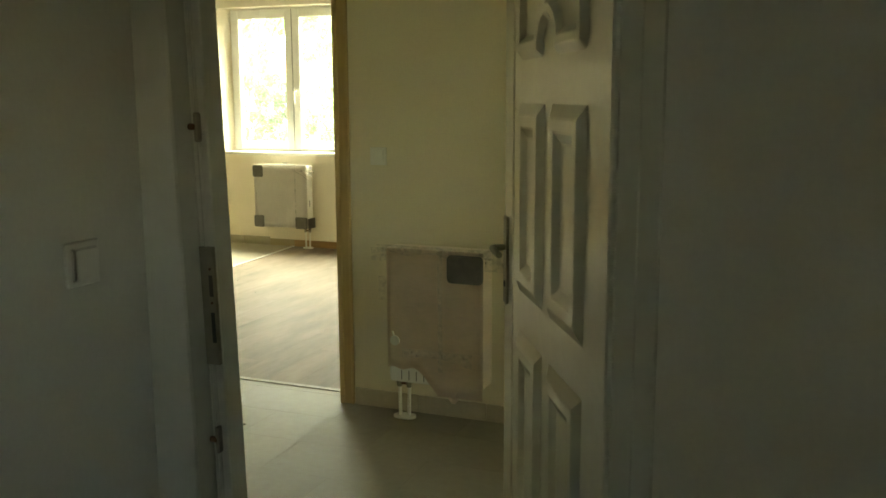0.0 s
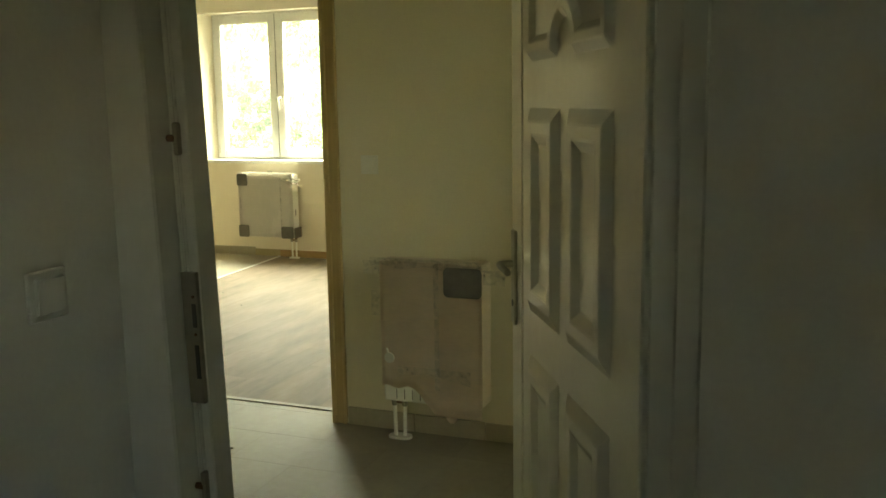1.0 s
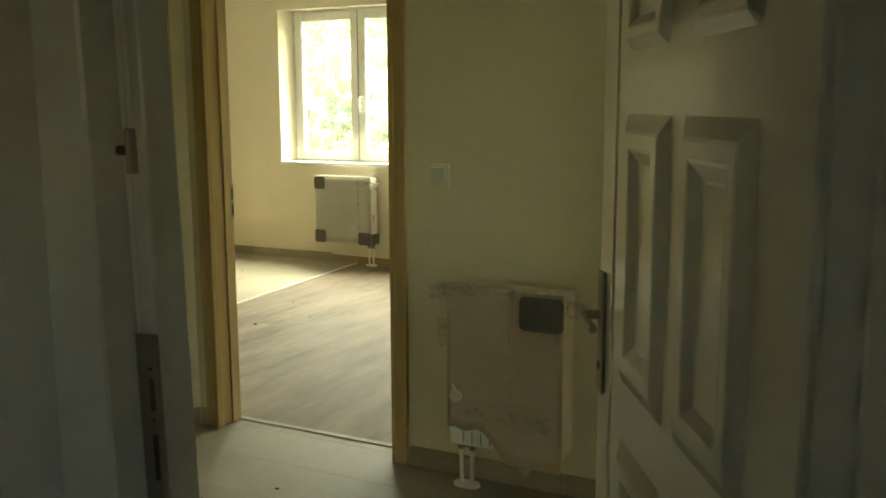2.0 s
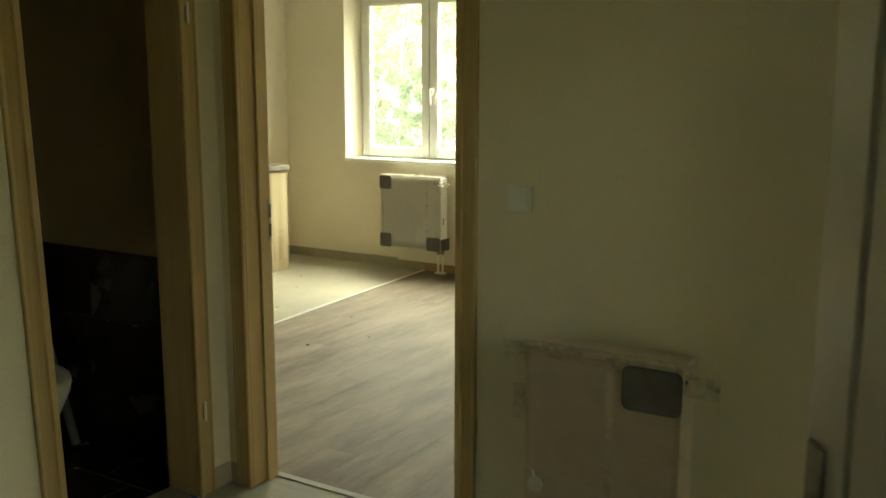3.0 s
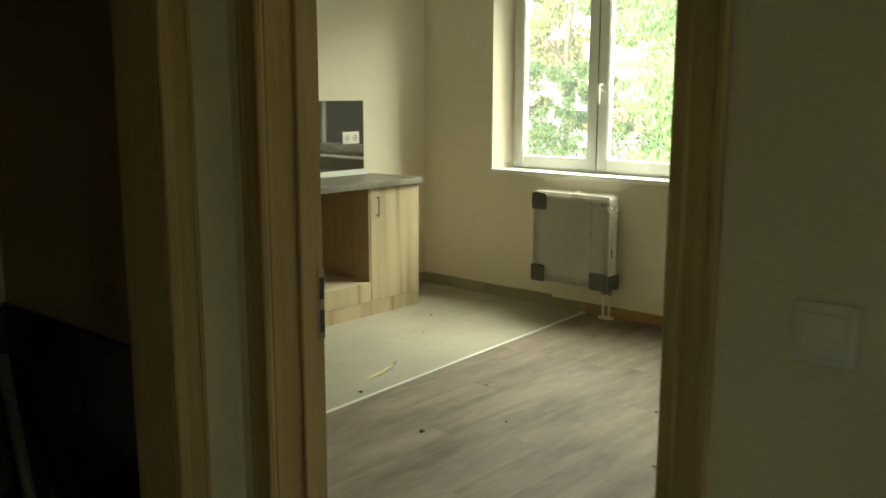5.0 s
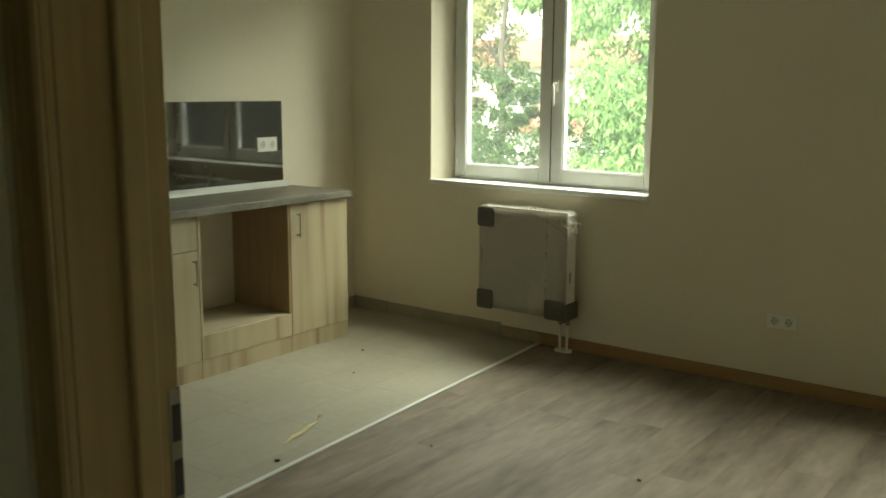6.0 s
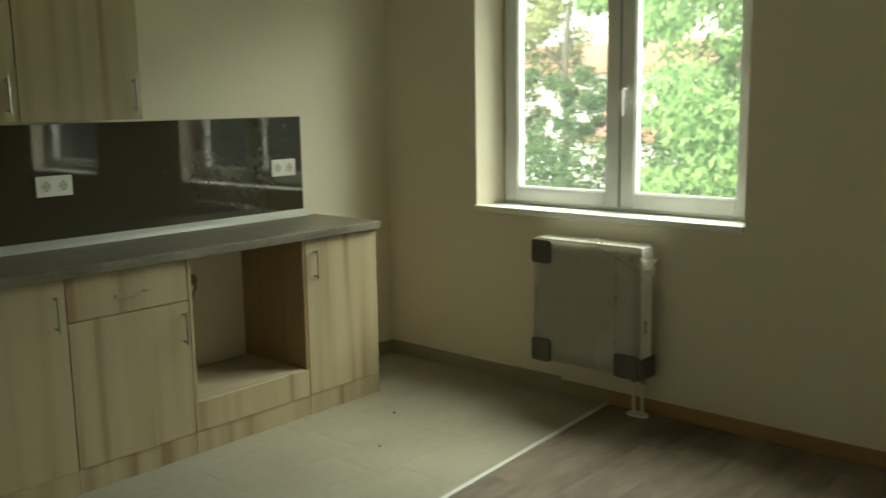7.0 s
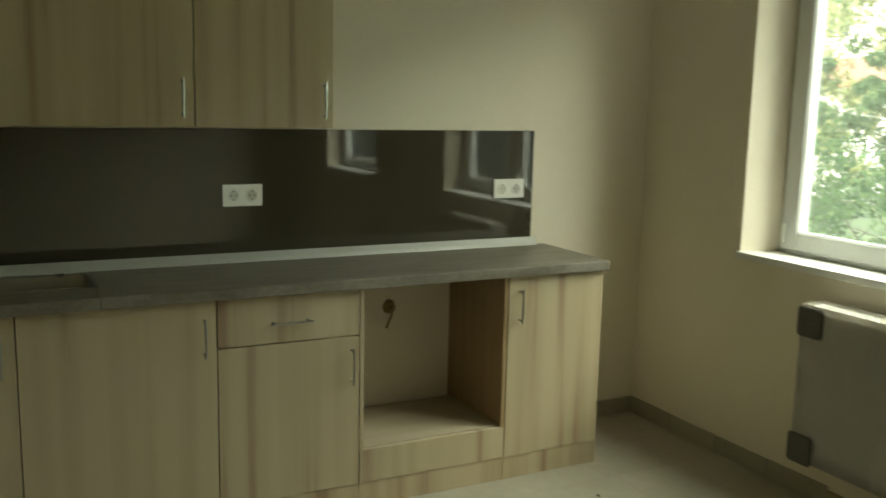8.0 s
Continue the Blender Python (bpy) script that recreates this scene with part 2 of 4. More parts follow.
def part(name, bm, material, parent, label="", smooth=False):
    return finish(name, bm, material, parent, label, smooth)


def thing(name, at=(0, 0, 0), label="", category="", group="", kind=""):
    ob = new(name)
    ob.location = at
    ob.empty_display_size = 0.1
    return tagged(ob, label, category, group, kind)


def add_box(bm, a, b, bevel=0.0, seg=1):
    """Box between two corners, its edges rounded."""
    r = bmesh.ops.create_cube(bm, size=1)
    vs = r["verts"]
    c = [(a[i] + b[i]) / 2 for i in range(3)]
    d = [abs(b[i] - a[i]) for i in range(3)]
    for v in vs:
        v.co = Vector((c[0] + v.co.x * d[0], c[1] + v.co.y * d[1], c[2] + v.co.z * d[2]))
    if bevel:
        es = list({e for v in vs for e in v.link_edges})
        bmesh.ops.bevel(bm, geom=es, offset=min(bevel, min(d) * 0.45), segments=seg, affect="EDGES", profile=0.5)


def box(a, b, bevel=0.0, seg=1):
    bm = bmesh.new()
    add_box(bm, a, b, bevel, seg)
    return bm


def add_tube(bm, pts, radius, sides=10, caps=True):
    """Round bar through the points; radius one number or one for each point."""
    pts = [Vector(p) for p in pts]
    rad = radius if isinstance(radius, (list, tuple)) else [radius] * len(pts)
    rings = []
    up = None
    for i, p in enumerate(pts):
        d = (pts[min(i + 1, len(pts) - 1)] - pts[max(i - 1, 0)]).normalized()
        if up is None or abs(up.dot(d)) > 0.95:
            up = Vector((0, 0, 1)) if abs(d.z) < 0.9 else Vector((1, 0, 0))
        a = d.cross(up).normalized()
        b = d.cross(a).normalized()
        rings.append([bm.verts.new(p + (a * math.cos(2 * math.pi * k / sides) + b * math.sin(2 * math.pi * k / sides)) * rad[i]) for k in range(sides)])
    for r0, r1 in zip(rings, rings[1:]):
        for k in range(sides):
            bm.faces.new((r0[k], r0[(k + 1) % sides], r1[(k + 1) % sides], r1[k]))
    if caps:
        bm.faces.new(rings[0][::-1])
        bm.faces.new(rings[-1])
    bmesh.ops.recalc_face_normals(bm, faces=bm.faces)


def tube(pts, radius, sides=10):
    bm = bmesh.new()
    add_tube(bm, pts, radius, sides)
    return bm


def prism(poly, lift, offset=(0, 0, 0)):
    """Solid from a flat outline and the vector along which it is drawn out."""
    bm = bmesh.new()
    lo = [bm.verts.new(Vector(p) + Vector(offset)) for p in poly]
    hi = [bm.verts.new(Vector(p) + Vector(offset) + Vector(lift)) for p in poly]
    bm.faces.new(lo[::-1])
    bm.faces.new(hi)
    n = len(poly)
    for i in range(n):
        bm.faces.new((lo[i], lo[(i + 1) % n], hi[(i + 1) % n], hi[i]))
    bmesh.ops.recalc_face_normals(bm, faces=bm.faces)
    return bm


def wall_with_holes(name, axis, lo, hi, span, height, holes, material, parent=None):
    """Wall in x ('x': runs along x, thick in y) or y, with rectangular openings (from, to, bottom, top) cut right through."""
    bm = bmesh.new()
    us = sorted({span[0], span[1], *[h[0] for h in holes], *[h[1] for h in holes]})
    zs = sorted({0.0, height, *[h[2] for h in holes], *[h[3] for h in holes]})
    for u0, u1 in zip(us, us[1:]):
        for z0, z1 in zip(zs, zs[1:]):
            if any(h[0] <= u0 and u1 <= h[1] and h[2] <= z0 and z1 <= h[3] for h in holes):
                continue
            if axis == "x":
                add_box(bm, (u0, lo, z0), (u1, hi, z1))
            else:
                add_box(bm, (lo, u0, z0), (hi, u1, z1))
    bmesh.ops.remove_doubles(bm, verts=bm.verts, dist=1e-5)
    seen = {}
    for f in bm.faces:
        seen.setdefault(tuple(round(c, 4) for c in f.calc_center_median()), []).append(f)
    bmesh.ops.delete(bm, geom=[f for fs in seen.values() if len(fs) > 1 for f in fs], context="FACES")
    return finish(name, bm, material, parent)


def clip(poly, inside):
    """Cut a flat polygon by a line: inside(p) is positive on the side that stays."""
    out = []
    for p, q in zip(poly, poly[1:] + poly[:1]):
        a, b = inside(p), inside(q)
        if a >= 0:
            out.append(p)
        if a * b < 0:
            s = a / (a - b)
            out.append((p[0] + s * (q[0] - p[0]), p[1] + s * (q[1] - p[1])))
    return out


# ---------------------------------------------------------------- plan
XK, YW, ZC = -4.328, 5.130, 2.72          # kitchen wall, window wall, ceiling
YH, YL = 1.10, 1.250                     # wall between hall and room: its two faces
XE = 1.25                                 # side wall of the living room, unseen; set close to bounce light
XB = -1.172                               # hall face of the bathroom wall
YE0, YE1 = -1.225, -1.016                 # wall of the entrance door
YE2 = -1.114                              # its corridor face on the hinge side
WIN1 = (-3.66, -2.17, 0.932, 2.345)
WIN2 = (-0.94, 0.21, 0.932, 2.345)
LIV = (-1.084, -0.104, 0.0, 2.07)
BATH = (0.278, 0.949, 0.0, 2.07)
ENT = (0.690, 1.684, 0.0, 2.10)


def seam(y):
    """The line where floor tiles meet laminate."""
    return -2.653 - (y - 2.60) * 0.068


# ---------------------------------------------------------------- structure
wall_n = wall_with_holes("wall_window", "x", YW, YW + 0.36, (XK, XE), ZC, [WIN1, WIN2], "wall_cream")
tagged(wall_n, "cream painted wall with two deep-set windows", "wall", kind="structure")
wall_k = wall_with_holes("wall_kitchen", "y", XK - 0.25, XK, (YL, YW + 0.36), ZC, [], "wall_cream")
tagged(wall_k, "cream painted wall behind the kitchen units", "wall", kind="structure")
wall_e = wall_with_holes("wall_east", "y", XE, XE + 0.2, (YL, YW + 0.36), ZC, [], "wall_cream")
tagged(wall_e, "plain cream painted side wall, unseen, set close for bounce light", "wall", kind="structure")
wall_m = wall_with_holes("wall_middle", "x", YH, YL, (XK - 0.25, 2.5), ZC, [LIV], "wall_white")
tagged(wall_m, "off-white painted wall between hall and living room", "wall", kind="structure")
wall_b = wall_with_holes("wall_bathroom", "y", XB - 0.15, XB, (YE0, YH), ZC, [BATH], "wall_white")
tagged(wall_b, "off-white painted wall with the bathroom doorway", "wall", kind="structure")
wall_d = wall_with_holes("wall_entrance", "x", YE0, YE1, (XB, 1.684), ZC, [ENT], "wall_white")
tagged(wall_d, "off-white painted wall round the entrance door", "wall", kind="structure")
wall_r = wall_with_holes("wall_entrance_side", "x", YE2, YE1, (1.684, 2.75), ZC, [], "wall_grey")
tagged(wall_r, "cool white painted wall beside the entrance door", "wall", kind="structure")
# both slots are added out of view to brighten the hall
wall_h = wall_with_holes("wall_hall_end", "y", 1.95, 2.1, (YE1, YH), ZC, [(-0.20, -0.03, 0.15, 2.05), (-0.86, -0.73, 0.15, 2.05)], "wall_white")
tagged(wall_h, "off-white painted end wall of the hall with two added light slots", "wall", kind="structure")
wall_c1 = wall_with_holes("wall_corridor_left", "y", 0.54, 0.690, (-7.2, YE0), ZC, [], "wall_grey")
tagged(wall_c1, "cool white painted corridor wall with a switch", "wall", kind="structure")
# unseen opening added to light the corridor's left wall
wall_c2 = wall_with_holes("wall_corridor_right", "y", 2.6, 2.75, (-7.2, YE2), ZC, [(-4.22, -3.74, 1.38, 1.72)], "wall_grey")
tagged(wall_c2, "cool white painted corridor side wall with an added light opening", "wall", kind="structure")
# another added opening, for hall light; the deep wall keeps direct sun out
wall_c3 = wall_with_holes("wall_corridor_back", "x", -8.5, -7.2, (0.54, 2.75), ZC, [(2.25, 2.43, 1.42, 1.66)], "wall_grey")
tagged(wall_c3, "cool white painted corridor end wall with a small added light opening", "wall", kind="structure")
for nm, a, b in [("wall_bath_far", (-2.45, YE0, 0), (-2.30, YH, ZC)), ("wall_bath_near", (-2.30, -0.35, 0), (XB - 0.15, -0.2, ZC)), ("wall_bath_side", (-2.30, 1.065, 0), (XB - 0.15, YH - 0.002, ZC))]:
    tagged(finish(nm, box(a, b), "bath_paint"), "beige painted bathroom wall above dark tiles", "wall", kind="structure")
c = finish("ceiling", box((XK - 0.25, -7.35, ZC), (2.75, YW + 0.36, ZC + 0.2)), "ceiling")
tagged(c, "plain white painted ceiling", "ceiling", kind="structure")

# ---------------------------------------------------------------- doorways
def casing(name, axis, plane, out, u0, u1, top, wide=0.068, label="", lining=None, material="frame_wood"):
    """Door frame: flat casing with a raised inner bead on one face of a wall, and the lining through the wall.
    axis 'x': the wall runs along x. plane: the wall's face, out: which way the casing stands proud (+1 or -1)."""
    th = thing(name, (0, 0, 0), label, "door frame", kind="structure")

    def bx(ua, ub, pa, pb, za, zb, bev=0.004):
        pa, pb = sorted((pa, pb))
        return box((ua, pa, za), (ub, pb, zb), bev) if axis == "x" else box((pa, ua, za), (pb, ub, zb), bev)

    for ua, ub, bead in ((u0 - wide, u0, (u0 - 0.020, u0 + 0.006)), (u1, u1 + wide, (u1 - 0.006, u1 + 0.020))):
        cs = part("casing", bx(ua, ub, plane, plane + out * 0.016, 0, top + wide), material, th)
        part("bead", bx(bead[0], bead[1], plane + out * 0.017, plane + out * 0.026, 0, top), material, cs)
        part("outer_bead", bx(*((ua, ua + 0.012) if ua < u0 - 0.01 else (ub - 0.012, ub)), plane + out * 0.017, plane + out * 0.021, 0, top + wide), material, cs)
    part("head_casing", bx(u0 - wide + 0.002, u1 + wide - 0.002, plane, plane + out * 0.0158, top + 0.001, top + wide - 0.002), material, th)
    p0, p1, thick = lining
    for ua, ub in ((u0 - thick, u0), (u1, u1 + thick)):
        part("lining", bx(ua, ub, p0, p1, 0, top + thick, 0.003), material, th)
    part("head_lining", bx(u0, u1, p0, p1, top, top + thick, 0.003), material, th)
    return th


liv = casing("door_frame_1", "x", YH, -1, -1.050, -0.128, 2.045, 0.066, "light oak veneer door frame without its leaf", (YH - 0.002, 1.243, 0.034))
# rebate on the room side and its strike plate
part("rebate_strip", box((-1.050, 1.170, 0), (-1.038, 1.205, 2.04), 0.003), "frame_wood", liv)
sp = part("strike_plate", box((-1.0505, 1.224, 0.955), (-1.0480, 1.2425, 1.115), 0.0006), "lock", liv, "zinc strike plate")
# latch holes are dark raised plates, their shade painted
for za, zb in ((1.045, 1.095), (0.97, 1.02)):
    part("latch_hole", box((-1.0485, 1.228, za), (-1.0465, 1.2405, zb), 0.0004), "rubber", sp)
part("rebate_strip", box((-0.140, 1.170, 0), (-0.128, 1.205, 2.04), 0.003), "frame_wood", liv)
bath = casing("door_frame_2", "y", XB, 1, 0.327, 0.925, 2.045, 0.072, "light oak veneer bathroom door frame with small hinges", (XB - 0.16, XB + 0.002, 0.024))
for z in (0.30, 1.75):
    hg = part("hinge", tube([(XB + 0.030, 0.950, z), (XB + 0.030, 0.950, z + 0.075)], 0.006, 8), "plastic_w", bath, "pale hinge sleeve")
    part("hinge_leaf", box((XB + 0.0165, 0.944, z + 0.01), (XB + 0.0305, 0.956, z + 0.06), 0.002), "lock", hg)

# its near side leans out of plumb
for ob in [o for p in bath.children for o in [p, *p.children]]:
    if ob.data.vertices[0].co.y < 0.6 and not ob.name.startswith("head"):
        for v in ob.data.vertices:
            v.co.y -= 0.026 * (v.co.z - 1.0)

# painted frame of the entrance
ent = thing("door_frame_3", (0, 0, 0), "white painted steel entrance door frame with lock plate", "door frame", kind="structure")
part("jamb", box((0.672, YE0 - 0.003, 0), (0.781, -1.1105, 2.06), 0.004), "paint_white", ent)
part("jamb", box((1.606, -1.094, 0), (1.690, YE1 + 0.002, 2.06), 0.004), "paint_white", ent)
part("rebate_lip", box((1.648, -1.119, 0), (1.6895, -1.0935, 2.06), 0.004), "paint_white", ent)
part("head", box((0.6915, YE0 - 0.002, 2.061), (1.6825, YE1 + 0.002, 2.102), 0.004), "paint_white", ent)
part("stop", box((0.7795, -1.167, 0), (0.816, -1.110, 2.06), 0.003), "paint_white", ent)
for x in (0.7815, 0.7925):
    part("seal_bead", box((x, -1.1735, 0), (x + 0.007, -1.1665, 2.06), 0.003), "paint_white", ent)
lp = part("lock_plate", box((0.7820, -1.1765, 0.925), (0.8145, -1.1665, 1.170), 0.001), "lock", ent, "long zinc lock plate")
# dark plates give the shade of latch and bolt holes
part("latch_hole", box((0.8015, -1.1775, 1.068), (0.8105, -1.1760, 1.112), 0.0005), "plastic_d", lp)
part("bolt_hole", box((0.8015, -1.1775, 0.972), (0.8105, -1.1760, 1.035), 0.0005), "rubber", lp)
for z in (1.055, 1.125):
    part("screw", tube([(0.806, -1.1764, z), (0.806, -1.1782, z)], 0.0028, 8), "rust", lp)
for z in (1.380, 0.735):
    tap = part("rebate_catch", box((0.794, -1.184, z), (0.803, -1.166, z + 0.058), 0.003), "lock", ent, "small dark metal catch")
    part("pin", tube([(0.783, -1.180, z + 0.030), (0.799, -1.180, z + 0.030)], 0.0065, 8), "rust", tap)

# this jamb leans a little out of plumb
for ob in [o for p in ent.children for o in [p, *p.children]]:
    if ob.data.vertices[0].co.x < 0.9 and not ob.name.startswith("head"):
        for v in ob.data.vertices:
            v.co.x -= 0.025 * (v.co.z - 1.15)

# entrance leaf: built lying along +x from its hinge, then turned open
LEAF = Matrix.Translation((1.595, -1.091, 0)) @ Matrix.Rotation(radians(120), 4, "Z")
leaf = thing("entrance_door", label="white gloss painted panelled entrance door standing open", category="door", kind="thing")
leaf.matrix_world = LEAF
LW, LT, LH = 0.858, 0.042, 2.04
PB, PT, PQ, PA = 0.978, 1.450, 0.872, 1.552
for u0, u1 in ((0.0, 0.768), (0.779, LW + 0.02)):
    part("leaf_board" if u0 < 0.1 else "lock_stile", box((u0, -LT, 0.012), (u1, 0, LH), 0.004), "paint_white", leaf)
part("leaf_core", box((0.004, -LT + 0.002, 0.02), (LW + 0.01, -0.018, LH - 0.01)), "paint_white", leaf)


def raised_panel(outline, wide=1.0):
    """Raised ring with sloping sides round a sunk field, on the leaf's outer face. outline: (u, z), anticlockwise."""
    bm = bmesh.new()
    n = len(outline)

    def inset(d):
        out = []
        for i in range(n):
            p0, p1, p2 = (Vector(outline[(i + k) % n]) for k in (-1, 0, 1))
            d1, d2 = (p1 - p0).normalized(), (p2 - p1).normalized()
            k = Vector((-d1.y - d2.y, d1.x + d2.x))
            k = k / max(0.4, k.length_squared / 2)
            out.append(p1 + k * d)
        return out

    rings = [[bm.verts.new((p.x, y, p.y)) for p in inset(d * wide)] for d, y in ((0, 0.0005), (0.004, 0.002), (0.027, 0.013), (0.033, 0.0145), (0.055, 0.0145), (0.061, 0.013), (0.080, 0.003), (0.086, 0.002))]
    for r0, r1 in zip(rings, rings[1:]):
        for i in range(n):
            bm.faces.new((r0[i], r0[(i + 1) % n], r1[(i + 1) % n], r1[i]))
    bm.faces.new(rings[-1])
    bmesh.ops.recalc_face_normals(bm, faces=bm.faces)
    return bm


for u0, u1 in ((0.138, 0.395), (0.455, 0.698)):
    part("panel", raised_panel([(u0, PB), (u1, PB), (u1, PT), (u0, PT)]), "paint_white", leaf)
    part("panel", raised_panel([(u0, 0.22), (u1, 0.22), (u1, PQ), (u0, PQ)]), "paint_white", leaf)
ac, ah = 0.418, 0.28
arch = [(ac - ah + 0.02, PA), (ac - 0.064, PA), (ac - 0.058, PA + 0.008)]
arch += [(ac + 0.058 * math.cos(a), PA + 0.014 + 0.058 * math.sin(a)) for a in [radians(k) for k in range(160, 0, -20)]]
arch += [(ac + 0.058, PA + 0.008), (ac + 0.064, PA), (ac + ah - 0.02, PA), (ac + ah - 0.006, PA + 0.006), (ac + ah, PA + 0.02), (ac + ah, PA + 0.12)]
arch += [(ac + ah * math.cos(a), PA + 0.12 + 0.2 * math.sin(a)) for a in [radians(k) for k in range(15, 180, 15)]]
arch += [(ac - ah, PA + 0.12), (ac - ah, PA + 0.02), (ac - ah + 0.006, PA + 0.006)]
part("arched_panel", raised_panel(arch, 0.66), "paint_white", leaf)
plate = part("handle_plate", box((0.822, 0.0005, 0.91), (0.860, 0.008, 1.15), 0.003), "satin", leaf, "long satin metal handle plate")
part("handle", tube([(0.841, 0.006, 1.065), (0.841, 0.036, 1.065), (0.834, 0.043, 1.065), (0.790, 0.045, 1.063), (0.746, 0.043, 1.060)], 0.0085, 10), "satin", plate)
# a dark disc stands for the keyhole's shade
part("keyhole", tube([(0.841, 0.0075, 0.965), (0.841, 0.0095, 0.965)], 0.009, 10), "rubber", plate)
for z in (0.25, 1.80):
    part("hinge", tube([(-0.007, 0.010, z), (-0.007, 0.010, z + 0.10)], 0.010, 10), "paint_white", leaf)


# ---------------------------------------------------------------- windows
def window(name, x0, w, mid, label):
    """White plastic window in its reveal; x0: the reveal's left edge, w its width, mid: where two leaves meet, 0 for one leaf."""
    th = thing(name, (x0, 0, 0), label, "window", kind="structure")
    z0, z1 = 0.932, 2.345
    yf = 5.285
    # plaster wedge that splays the reveal, both sides
    for ua, ub in ((0.0, 0.075), (w, w - 0.004)):
        part("reveal", prism([(ua, YW + 0.001, z0), (ub, yf + 0.02, z0), (ua, yf + 0.02, z0)], (0, 0, z1 - z0)), "wall_cream", th)
    a, b = 0.072, w - 0.002
    f = 0.036
    for nm, p, q in (("frame_left", (a, yf, z0), (a + f, yf + 0.07, z1)), ("frame_right", (b - f, yf, z0), (b, yf + 0.07, z1)), ("frame_bottom", (a + f, yf, z0), (b - f, yf + 0.07, z0 + f)), ("frame_top", (a + f, yf, z1 - f), (b - f, yf + 0.07, z1))):
        part(nm, box(p, q, 0.004), "upvc", th)
    for s0, s1 in ((a + f - 0.016, mid - 0.0015), (mid + 0.0015, b - f + 0.016)) if mid else ((a + f - 0.016, b - f + 0.016),):
        y0 = yf - 0.014
        sz0, sz1 = z0 + f - 0.016, z1 - f + 0.016
        k = 0.077
        sash = part("sash", box((s0, y0, sz0), (s0 + k, y0 + 0.06, sz1), 0.007, 2), "upvc", th)
        part("stile", box((s1 - k, y0, sz0), (s1, y0 + 0.06, sz1), 0.007, 2), "upvc", sash)
        part("rail", box((s0 + k, y0 + 0.001, sz0), (s1 - k, y0 + 0.06, sz0 + k), 0.006, 2), "upvc", sash)
        part("rail", box((s0 + k, y0 + 0.001, sz1 - k), (s1 - k, y0 + 0.06, sz1), 0.006, 2), "upvc", sash)
        for p, q in (((s0 + k - 0.004, y0 + 0.008, sz0 + k), (s0 + k + 0.006, y0 + 0.03, sz1 - k)), ((s1 - k - 0.006, y0 + 0.008, sz0 + k), (s1 - k + 0.004, y0 + 0.03, sz1 - k)), ((s0 + k, y0 + 0.008, sz0 + k - 0.004), (s1 - k, y0 + 0.03, sz0 + k + 0.006)), ((s0 + k, y0 + 0.008, sz1 - k - 0.006), (s1 - k, y0 + 0.03, sz1 - k + 0.004))):
            part("glazing_bead", box(p, q, 0.002), "rubber" if p[1] < 0 else "upvc", sash)
        pane = part("pane", box((s0 + k - 0.003, y0 + 0.032, sz0 + k - 0.003), (s1 - k + 0.003, y0 + 0.040, sz1 - k + 0.003)), "glass", sash, "clear glass")
        pane.visible_shadow = False
    if mid:
        part("gasket", box((mid - 0.0022, yf - 0.0155, z0 + 0.022), (mid + 0.0022, yf - 0.0135, z1 - 0.022)), "rubber", th)
    hx, hz = mid + 0.035 if mid else a + f + 0.022, 1.52
    base = part("handle_base", box((hx - 0.014, yf - 0.026, hz - 0.035), (hx + 0.014, yf - 0.0135, hz + 0.035), 0.005, 2), "plastic_w", th)
    part("handle", tube([(hx, yf - 0.022, hz + 0.012), (hx, yf - 0.055, hz + 0.012), (hx, yf - 0.062, hz + 0.002), (hx, yf - 0.060, hz - 0.05), (hx, yf - 0.056, hz - 0.115)], [0.009, 0.009, 0.0095, 0.0095, 0.008], 10), "plastic_w", base)
    part("hinge_cap", tube([(a + 0.03, yf - 0.020, z0 + 0.05), (a + 0.03, yf - 0.020, z0 + 0.13)], 0.008, 8), "plastic_w", th)
    sl = part("sill", box((-0.006, YW - 0.022, z0 - 0.028), (w + 0.006, yf + 0.004, z0 + 0.004), 0.006, 2), "sill", th)
    part("outer_sill", box((0.0, yf + 0.07, z0 - 0.01), (w, YW + 0.42, z0 + 0.01), 0.003), "alu", th)
    return th


# panes for the added slots; no such side lights are known here
side = thing("window_3", (0, 0, 0), "pair of added unseen amber-glazed slots that light the hall", "window", kind="structure")
for ya, yb in ((-0.2005, -0.0295), (-0.8605, -0.7295)):
    part("pane", box((2.02, ya, 0.1495), (2.026, yb, 2.0505)), "amber", side, "amber-tinted glass")
window("window_1", WIN1[0], 1.49, 0.790, "white two-leaf plastic window with a handle, closed")
window("window_2", WIN2[0], 1.15, 0, "white one-leaf plastic window further along the wall")

# ---------------------------------------------------------------- skirtings
def skirting(name, p, q, out, height, material, label, pieces=0.0, kind="structure"):
    """Skirting along a wall from p to q (plan), standing out by the vector out; in pieces of that length, if any."""
    th = thing(name, (0, 0, 0), label, "skirting", kind=kind)
    p, q, out = Vector((*p, 0)), Vector((*q, 0)), Vector((*out, 0))
    n = max(1, round((q - p).length / pieces)) if pieces else 1
    for i in range(n):
        a, b = p + (q - p) * (i / n), p + (q - p) * ((i + 1) / n)
        g = (q - p).normalized() * (0.0015 if n > 1 else 0)
        a, b = a + g, b - g
        c = b + out
        lo = Vector([min(a[k], b[k], c[k], (a + out)[k]) for k in range(3)])
        hi = Vector([max(a[k], b[k], c[k], (a + out)[k]) for k in range(3)])
        hi.z = height - 0.0015 * ((i * 7) % 3)
        part("skirting_tile" if n > 1 else "board", box(lo, hi, 0.002), material, th)
    return th


